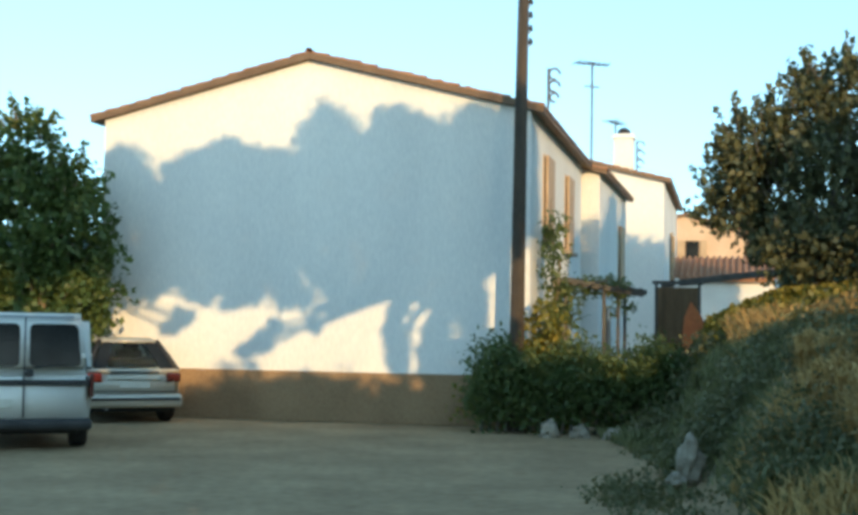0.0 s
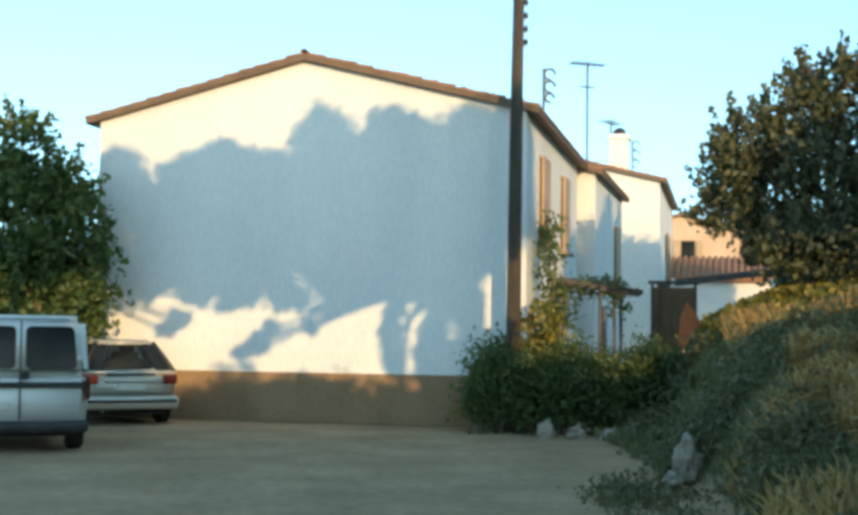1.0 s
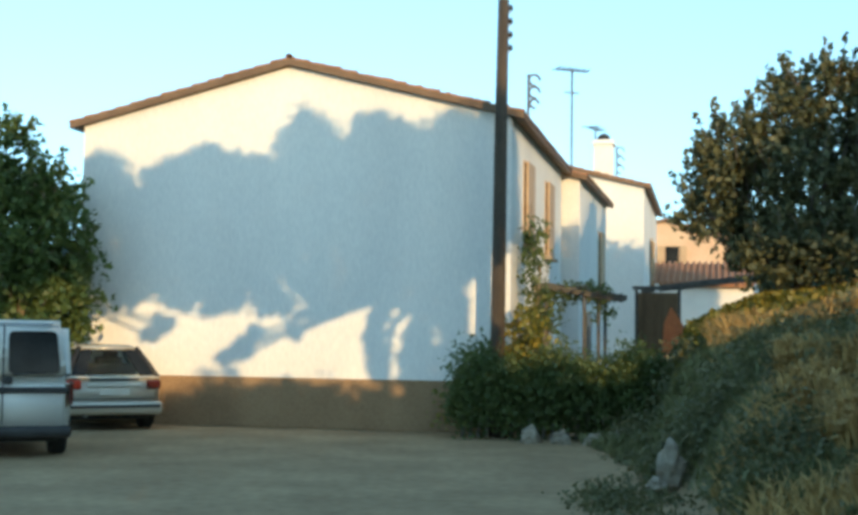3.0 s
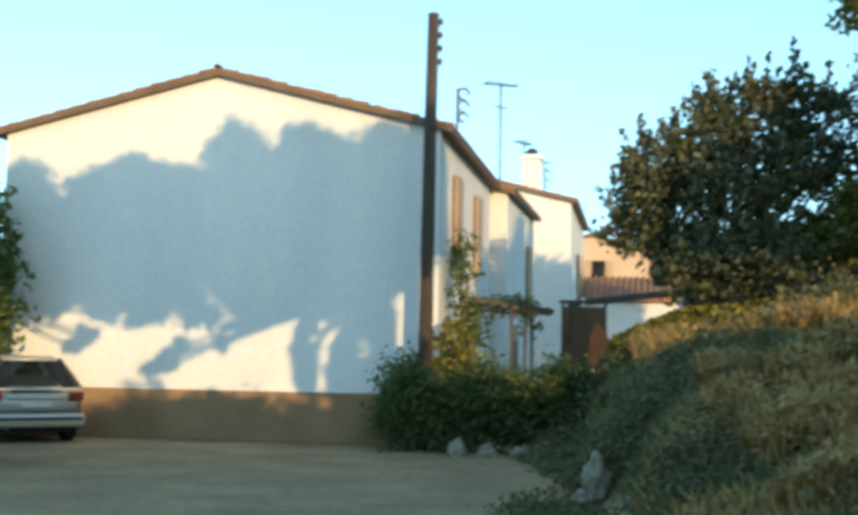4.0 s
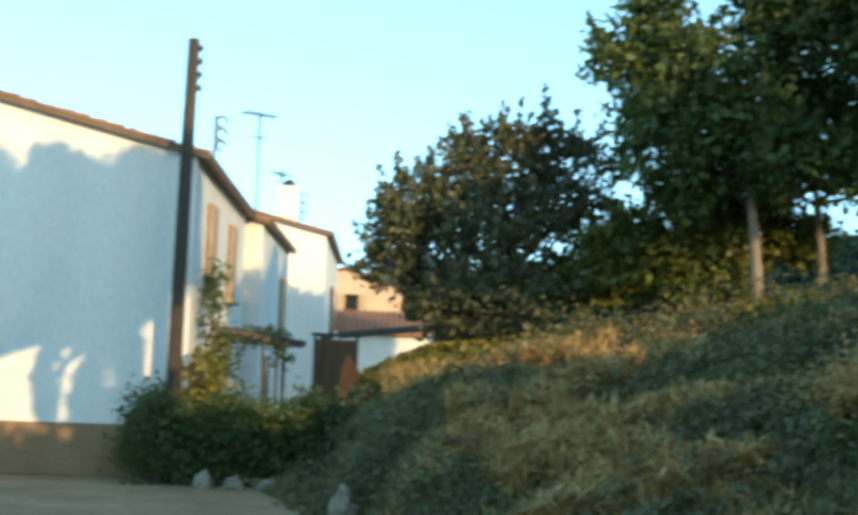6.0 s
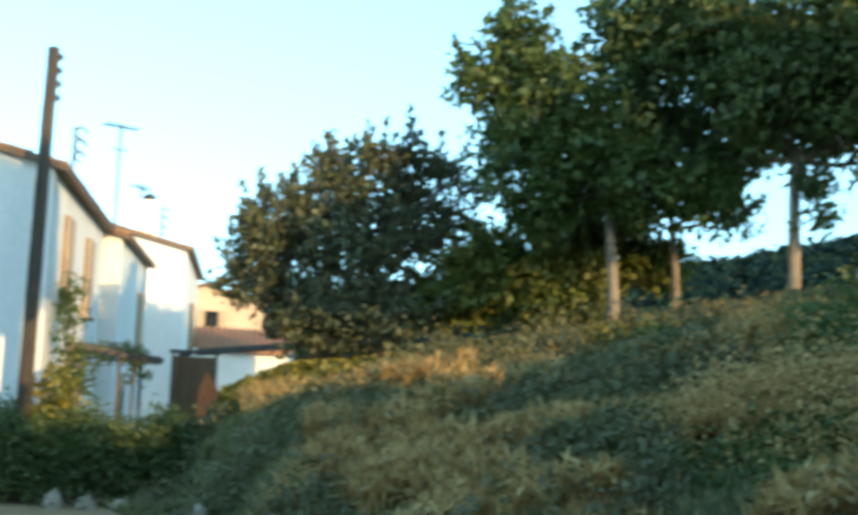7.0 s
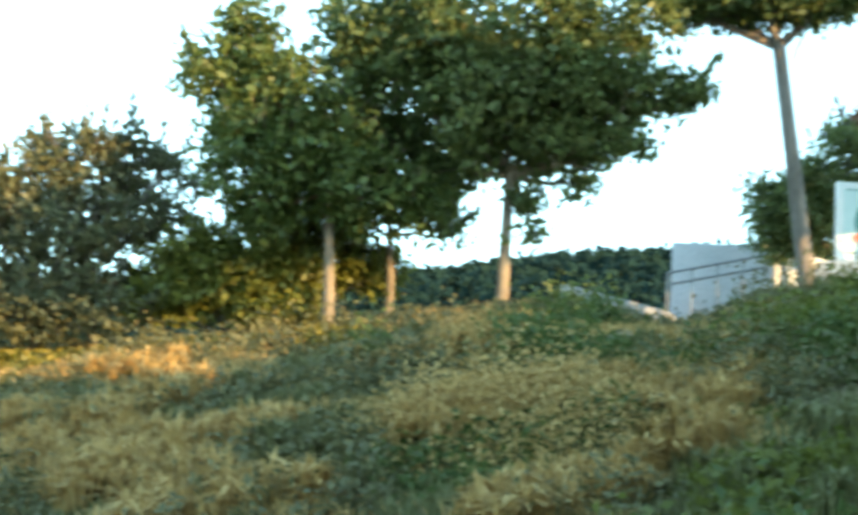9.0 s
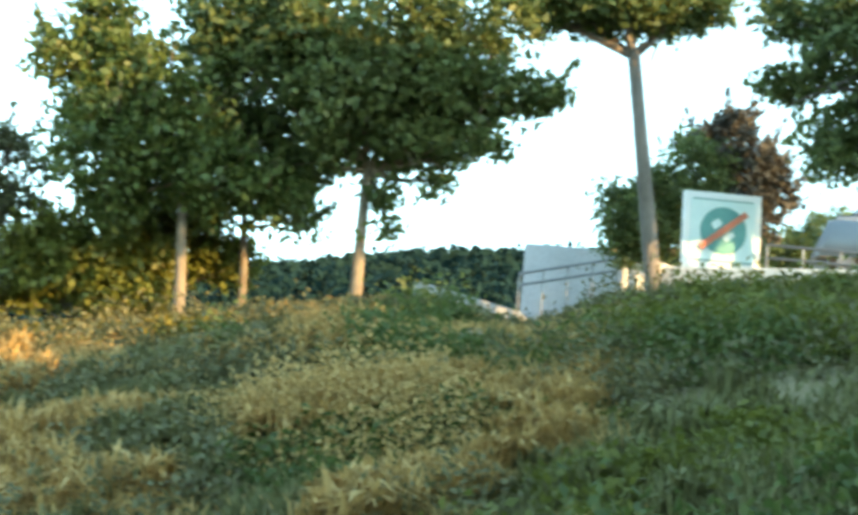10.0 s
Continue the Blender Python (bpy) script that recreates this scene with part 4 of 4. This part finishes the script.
# ---- pergola and screens behind the hedge ----
def pergola():
    p = thing("pergola", pose(*polar(7.5, 25.2), 0, 0, TURN), "weathered timber pergola beside the house", "pergola")
    for x, y in ((0.05, 0.0), (0.32, 0.0), (-0.75, 0.9), (0.35, 1.2)):
        part("post", tube([(x, y, 0), (x, y, 2.5)], 0.035, 8), M_TIMBER_GREY, p)
    for y in (-0.1, 0.5, 1.1):
        part("beam", box((2.0, 0.07, 0.10), (-0.2, y, 2.5 + 0.06 * y), (0, 9, 3), bevel=0.01), M_TIMBER_GREY, p)
    for k in range(9):
        part("slat", box((0.05, 1.8, 0.04), (-1.05 + 0.22 * k, 0.5, 2.62 - 0.02 * k), (2, 0, 4), bevel=0.006), M_TIMBER_GREY, p)


pergola()
rng = np.random.default_rng(66)
vine = thing("climbing_plant", Matrix.Translation(polar(7.2, 25.0)), "dark leafy vine over the pergola", "climber")
part("stem", tube([(-0.6, 0.2, 0), (-0.55, 0.25, 1.2), (-0.5, 0.3, 2.5), (0.3, 0.4, 2.6)], [0.04, 0.035, 0.03, 0.015], 7), M_BARK_GREY, vine)
spots = np.concatenate([rng.uniform((-0.9, 0.0, 2.35), (0.7, 1.0, 2.6), (50, 3)), rng.uniform((-0.9, 0.0, 1.7), (-0.3, 0.6, 2.5), (24, 3)), rng.uniform((0.4, 0.0, 2.0), (0.75, 0.4, 2.5), (10, 3))])
quads("leaves", leaf_quads(rng, (spots[:, None] + rng.normal(size=(84, 16, 3)) * 0.08).reshape(-1, 3), 0.09), M_LEAF_DARK, vine)
screen = thing("reed_screen", pose(*polar(10.75, 26.5), 0, 0, -8), "brown reed screen fixed to a timber frame", "screen")
part("panel", box((0.80, 0.06, 1.25), (0, 0, 1.9), bevel=0.01), M_BROWN_SCREEN, screen)
for x in (-0.42, 0.42):
    part("post", box((0.06, 0.06, 2.6), (x, 0, 1.3), bevel=0.008), M_TIMBER_GREY, screen)
part("rail", box((1.0, 0.06, 0.07), (0, 0, 2.62), bevel=0.008), M_TIMBER_GREY, screen)
cover = thing("red_cover", pose(*polar(11.35, 24.3), 0, 0, -12), "rusty red painted board leaning beside the screen", "board")
part("board", prism([(-0.30, 0.0), (0.34, 0.0), (0.34, 1.55), (0.16, 1.95), (-0.02, 2.2), (-0.14, 1.9)], 0.07), M_RED, cover)
canopy = thing("canopy", pose(*polar(13.0, 27.5), 0, 0, -8), "grey timber canopy frame over the yard", "canopy")
for x in (-1.1, 0.9):
    part("post", box((0.09, 0.09, 2.75), (x, 0, 1.375), bevel=0.01), M_WHITE_WALL, canopy)
for y in (0, 0.9):
    part("beam", box((2.6, 0.08, 0.11), (-0.1, y, 2.78), (0, -7, 0), bevel=0.01), M_TIMBER_GREY, canopy)


# ---- parked vehicles ----
def frustum(low, high, bevel, segments=3):
    """A cabin: low and high are (y0, y1, half width, z) of its bottom and top outlines."""
    bm = bmesh.new()
    vs = []
    for y0, y1, w, z in (low, high):
        vs.append([bm.verts.new(c) for c in ((-w, y0, z), (w, y0, z), (w, y1, z), (-w, y1, z))])
    a, b = vs
    bm.faces.new(a[::-1])
    bm.faces.new(b)
    for i in range(4):
        bm.faces.new((a[i], a[(i + 1) % 4], b[(i + 1) % 4], b[i]))
    bmesh.ops.bevel(bm, geom=bm.edges[:], offset=bevel, segments=segments, affect="EDGES")
    return bm


def panel(corners, proud, rounded=0.05):
    """A thin rounded pane over four corners, standing proud of them."""
    c = [Vector(k) for k in corners]
    out = (c[1] - c[0]).cross(c[3] - c[0]).normalized()
    bm = bmesh.new()
    ring = []
    for i in range(4):
        a, b = ((to - c[i]).normalized() * min(rounded, (to - c[i]).length * 0.3) for to in (c[i - 1], c[(i + 1) % 4]))
        for k in range(5):
            t = k / 4
            ring.append(c[i] + a * (1 - t) ** 2 + b * t ** 2)
    lo = [bm.verts.new(p - out * 0.02) for p in ring]
    hi = [bm.verts.new(p + out * proud) for p in ring]
    bm.faces.new(hi)
    bm.faces.new(lo[::-1])
    n = len(ring)
    for i in range(n):
        bm.faces.new((lo[i], lo[(i + 1) % n], hi[(i + 1) % n], hi[i]))
    return bm


def wheel(parent, at, r, w):
    o = part("wheel", tube([(-w / 2, 0, 0), (-w / 2 + 0.03, 0, 0), (w / 2 - 0.03, 0, 0), (w / 2, 0, 0)], [r * 0.9, r, r, r * 0.9], 24), M_TYRE, parent, "black rubber tyre", smooth=False)
    o.matrix_basis = pose(*at)
    s = 1 if at[0] > 0 else -1
    part("rim", tube([(s * (w / 2 - 0.05), 0, 0), (s * (w / 2 + 0.012), 0, 0)], [r * 0.62, r * 0.56], 18), M_METAL, o)
    part("hub", tube([(s * (w / 2), 0, 0), (s * (w / 2 + 0.03), 0, 0)], [r * 0.2, r * 0.14], 10), M_METAL, o)


def hatchback(m):
    """A small hatchback; its tail is at y 0 and it points to +y."""
    c = thing("parked_car", m, "silver hatchback parked with its tail to the yard", "car")
    L, W = 3.8, 0.80
    body = frustum((0.06, L - 0.05, W - 0.03, 0.30), (0.0, L - 0.25, W - 0.02, 0.88), 0.10)
    part("body", body, M_CAR_SILVER, c, smooth=True)
    # The cabin: corner pillars, a rounded roof skin, clear panes all round and seats behind them
    lw, hw, lz, hz = W - 0.06, W - 0.32, 0.86, 1.34
    back, front = (0.06, 0.50), (2.95, 2.02)
    part("roof", frustum((back[1] - 0.05, front[1] + 0.04, hw + 0.03, hz - 0.03), (back[1] + 0.06, front[1] - 0.12, hw - 0.05, hz + 0.05), 0.03), M_CAR_SILVER, c, smooth=True)
    for s in (-1, 1):
        for y0, y1, r in ((back[0] + 0.03, back[1], 0.04), (front[0] - 0.03, front[1], 0.04), (1.55, 1.5, 0.035)):
            part("pillar", tube([(s * lw, y0, lz), (s * (lw + hw + 0.03) / 2, (y0 + y1) / 2, (lz + hz) / 2), (s * hw, y1, hz)], [r * 1.15, r, r], 8), M_BLACK, c, smooth=True)
    part("waistline", box((2 * lw + 0.06, front[0] - back[0], 0.06), (0, (front[0] + back[0]) / 2, lz), bevel=0.025), M_CAR_SILVER, c, smooth=True)
    part("rear_window", panel([(-0.63, 0.09, 0.90), (0.63, 0.09, 0.90), (0.41, 0.47, 1.31), (-0.41, 0.47, 1.31)], 0.004, 0.07), M_CLEAR, c)
    for s in (-1, 1):
        q = [(s * 0.44, 0.085, 0.90), (s * 0.68, 0.085, 0.90), (s * 0.44, 0.475, 1.31), (s * 0.26, 0.475, 1.31)]
        part("window_border", panel(q if s > 0 else [q[1], q[0], q[3], q[2]], 0.010, 0.05), M_GLASS, c, "dark tinted edge of the rear window")
    part("windscreen", panel([(0.66, 2.9, 0.90), (-0.66, 2.9, 0.90), (-0.43, 2.05, 1.31), (0.43, 2.05, 1.31)], 0.004, 0.07), M_CLEAR, c)
    part("rear_seat", box((1.2, 0.16, 0.42), (0, 0.95, 0.86), (-12, 0, 0), bevel=0.05), M_SEAT, c, "grey cloth rear bench")
    for s in (-1, 1):
        part("front_seat", box((0.48, 0.14, 0.55), (s * 0.34, 1.75, 0.90), (-12, 0, 0), bevel=0.05), M_SEAT, c)
        part("headrest", box((0.26, 0.08, 0.15), (s * 0.34, 1.66, 1.24), (-12, 0, 0), bevel=0.03), M_SEAT, c)
    part("tailgate_seam", box((1.38, 0.02, 0.014), (0, 0.0, 0.52)), M_BLACK, c)
    # Pale strip in place of a sunlit band across the tailgate
    part("tailgate_sun_strip", box((0.92, 0.03, 0.07), (0, 0.0, 0.75), bevel=0.012), M_PLATE, c, "pale strip standing in for sunlight between the tail lights")
    for s in (-1, 1):
        q = [(s * lw, 0.22, 0.90), (s * lw, 2.80, 0.90), (s * hw, 1.98, 1.33), (s * hw, 0.58, 1.33)]
        part("side_window", panel(q if s > 0 else [q[1], q[0], q[3], q[2]], 0.004, 0.06), M_CLEAR, c)
        # The right lens takes a darker red that stands in for shade
        part("tail_light", box((0.24, 0.10, 0.15), (s * 0.655, 0.035, 0.75), bevel=0.03), M_RED_LENS if s < 0 else M_DARK_LENS, c, "red tail light" if s < 0 else "red tail light with shade painted into its colour")
        part("mirror", box((0.16, 0.10, 0.11), (s * (W + 0.07), 2.4, 0.95), bevel=0.03), M_BLACK, c)
    part("bumper", box((1.60, 0.20, 0.22), (0, 0.02, 0.37), bevel=0.06), M_CAR_SILVER, c, "silver rear bumper", smooth=True)
    part("bumper_strip", box((1.50, 0.03, 0.05), (0, -0.085, 0.40), bevel=0.012), M_BLACK, c)
    part("number_plate", box((0.50, 0.015, 0.11), (0, -0.012, 0.63), bevel=0.004), M_PLATE, c, "pale blank number plate")
    part("plate_recess", box((0.80, 0.02, 0.035), (0, 0.002, 0.83), bevel=0.008), M_BLACK, c)
    part("wiper", tube([(0.0, 0.10, 0.95), (0.36, 0.16, 1.0)], 0.008, 6), M_BLACK, c)
    part("underside", box((1.3, 3.4, 0.14), (0, 1.9, 0.24), bevel=0.02), M_BLACK, c)
    part("exhaust", tube([(-0.45, -0.02, 0.24), (-0.45, 0.3, 0.24)], 0.025, 8), M_METAL, c)
    for s in (-1, 1):
        for y in (0.62, 3.05):
            wheel(c, (s * 0.69, y, 0.31), 0.31, 0.20)
    return c


def van(m):
    c = thing("parked_van", m, "white compact van parked with its rear doors shut", "van")
    L, W = 4.1, 0.86
    part("body", frustum((0.02, L - 0.1, W - 0.04, 0.30), (0.0, L - 0.25, W, 1.02), 0.10), M_VAN_WHITE, c, smooth=True)
    part("cabin", frustum((0.0, 3.3, W - 0.01, 0.96), (0.10, 2.55, W - 0.07, 1.74), 0.10, 5), M_VAN_WHITE, c, smooth=True)
    for s in (-1, 1):
        a, b = s * 0.06, s * 0.70
        x0, x1 = min(a, b), max(a, b)
        k = 0.05
        part("rear_window", panel([(x0 if s > 0 else x0, 0.012, 1.06), (x1, 0.012, 1.06), (x1 - (k if s > 0 else 0), 0.086, 1.60), (x0 + (k if s < 0 else 0), 0.086, 1.60)], 0.014, 0.08), M_GLASS, c)
        part("tail_light", box((0.05, 0.12, 0.30), (s * 0.84, 0.09, 0.82), bevel=0.02), M_DARK_LENS, c, "tall dark red tail light")
        part("hinge", box((0.05, 0.04, 0.08), (s * 0.72, 0.01, 1.2), bevel=0.01), M_VAN_WHITE, c)
        q = [(s * (W - 0.026), 0.45, 1.10), (s * (W - 0.026), 2.75, 1.10), (s * (W - 0.062), 2.40, 1.60), (s * (W - 0.062), 0.50, 1.60)]
        part("side_window", panel(q if s > 0 else [q[1], q[0], q[3], q[2]], 0.012, 0.07), M_GLASS, c)
        part("mirror", box((0.18, 0.12, 0.20), (s * (W + 0.06), 2.9, 1.10), bevel=0.04), M_BLACK, c)
    part("wiper", tube([(0.12, -0.02, 1.05), (0.5, 0.0, 1.10)], 0.010, 6), M_BLACK, c)
    part("gutter", box((1.2, 0.05, 0.03), (0, 0.11, 1.69), bevel=0.01), M_VAN_GREY, c)
    part("door_gap", box((0.018, 0.02, 1.25), (0, 0.0, 1.05), (-2, 0, 0)), M_BLACK, c)
    part("moulding", box((1.60, 0.03, 0.075), (0, -0.012, 0.86), bevel=0.012), M_BLACK, c, "dark moulding strip")
    part("handle", box((0.10, 0.05, 0.10), (0.06, -0.02, 0.98), bevel=0.02), M_BLACK, c)
    part("number_plate", box((0.50, 0.015, 0.11), (-0.38, -0.014, 0.60), bevel=0.004), M_PLATE, c, "pale blank number plate")
    part("bumper", box((1.70, 0.20, 0.15), (0, 0.04, 0.33), bevel=0.05), M_BLACK, c, "dark plastic bumper", smooth=True)
    part("underside", box((1.4, 3.6, 0.14), (0, 2.0, 0.27), bevel=0.02), M_BLACK, c)
    for s in (-1, 1):
        for y in (0.72, 3.3):
            wheel(c, (s * 0.73, y, 0.33), 0.33, 0.22)
    return c


hatchback(pose(*polar(-12.5, 22.1), 0, 0, 27))
van(pose(*polar(-17.0, 17.35), 0, 0, 19.5))


# ---- over the brow: sign, ledge, ramp, vehicle ----
def sign_board():
    f = on_ground(52.0, 21.0)
    s = thing("sign_board", Matrix.Translation(f), "white square sign with teal disc and red bar", "sign")
    tilt = pose(0, 0, 0, 0, -1.0, -32)
    low, high = EYE[2] + 21 * math.tan(radians(8.15)) - f.z, EYE[2] + 21 * math.tan(radians(11.38)) - f.z
    w, h = 1.27, high - low
    o = part("board", box((w, 0.10, h), (0, 0, low + h / 2), bevel=0.012), M_SIGN_WHITE, s)
    o.matrix_basis = tilt
    inner = part("field", box((w * 0.84, 0.02, h * 0.80), (0, -0.056, low + h / 2), bevel=0.004), M_SIGN_PALE, o, "pale teal printed field")

    def disc(name, r, y, mat):
        b = tube([(0, y + 0.02, 0), (0, y, 0)], r, 40)
        bmesh.ops.translate(b, vec=(0.01, 0, low + h / 2), verts=b.verts)
        return part(name, b, mat, o)
    disc("disc", 0.31 * h, -0.082, M_SIGN_TEAL)
    for dx, dz, wide, tall, turn in ((-0.11, 0.10, 0.16, 0.12, -38), (0.10, -0.09, 0.18, 0.09, -38)):
        part("pale_patch", box((wide, 0.012, tall), (dx, -0.088, low + h / 2 + dz), (0, turn, 0), bevel=0.004), M_SIGN_PALE, o)
    part("bar", box((0.98 * w * 0.76, 0.012, 0.10), (0, -0.106, low + h / 2), (0, -38, 0), bevel=0.004), M_SIGN_RED, o, "red diagonal bar")
    for z in (0.10, 0.90):
        part("line", box((w * 0.78, 0.012, 0.022), (0, -0.062, low + h * z)), M_SIGN_TEAL, o)
    for x in (-0.45, 0.45):
        l = part("leg", box((0.08, 0.08, low + 0.2), (x, 0.0, low / 2 - 0.1), bevel=0.008), M_METAL, s)
        l.matrix_basis = tilt


sign_board()


def ledge(name, a, b, top_a, top_b, thick, mat, label, low=1.2):
    """A low wall between two bearings, its top at given angles up."""
    p, q = spot(a[0], top_a, a[1]), spot(b[0], top_b, b[1])
    along = q - p
    n = Vector((-along.y, along.x, 0)).normalized() * thick
    bm = bmesh.new()
    vs = [bm.verts.new(v) for v in (p, q, q + n, p + n)]
    lows = [bm.verts.new(v.co - Vector((0, 0, low))) for v in vs]
    bm.faces.new(vs)
    bm.faces.new(lows[::-1])
    for i in range(4):
        bm.faces.new((vs[(i + 1) % 4], vs[i], lows[i], lows[(i + 1) % 4]))
    bmesh.ops.recalc_face_normals(bm, faces=bm.faces)
    bmesh.ops.bevel(bm, geom=bm.edges[:], offset=0.03, segments=2, affect="EDGES")
    return tagged(finish(name, bm, mat), label, "wall", kind="structure")


ledge("wall_1", (49.5, 20.6), (60, 19.6), 8.15, 8.5, 0.35, M_WHITE_WALL, "low whitewashed kerb wall along the brow")
ledge("wall_2", (43.5, 26.5), (47.9, 25.0), 8.75, 8.65, 3.0, M_CONCRETE, "pale grey concrete ramp wall beyond the brow", 2.2)
ledge("wall_3", (38.8, 25.5), (43.6, 25.2), 6.75, 5.75, 1.2, M_CONCRETE, "pale concrete edge of a path beyond the brow", 1.4)


def railing(a, b, el_a, el_b, label):
    p, q = spot(a[0], el_a, a[1]), spot(b[0], el_b, b[1])
    r = thing("railing", Matrix.Translation(p), label, "railing")
    d = q - p
    for dz in (0, -0.22):
        part("rail", tube([(0, 0, dz), (d.x, d.y, d.z + dz)], 0.024, 8), M_METAL, r)
    for k in range(5):
        t = k / 4
        foot = p + d * t
        part("post", tube([(d.x * t, d.y * t, d.z * t), (d.x * t, d.y * t, float(ground_z(foot.x, foot.y)) - p.z - 0.1)], 0.022, 8), M_METAL, r)


railing((43.4, 24.6), (47.6, 24.2), 7.4, 8.35, "dark metal railing along the ramp")
railing((53.9, 22.5), (60, 22.0), 9.3, 9.0, "dark metal railing beside the road")

far_van = thing("parked_van", Matrix.Translation(on_ground(61.1, 27)) @ pose(0, 0, 0, 0, 0, 35), "distant pale grey van parked beyond the railing", "van")
part("body", frustum((-1.4, 2.6, 0.85, 0.35), (-1.3, 2.2, 0.82, 1.3), 0.12), M_VAN_GREY, far_van, smooth=True)
part("cabin", frustum((-1.35, 1.9, 0.82, 1.25), (-1.2, 1.2, 0.7, 1.95), 0.14), M_VAN_GREY, far_van, smooth=True)
part("side_window", panel([(-0.80, 1.2, 1.42), (-0.80, 0.2, 1.42), (-0.735, 0.3, 1.75), (-0.735, 0.9, 1.75)], 0.03, 0.06), M_GLASS, far_van)
for sx in (-1, 1):
    for yy in (-0.8, 1.9):
        wheel(far_van, (sx * 0.72, yy, 0.32), 0.32, 0.2)
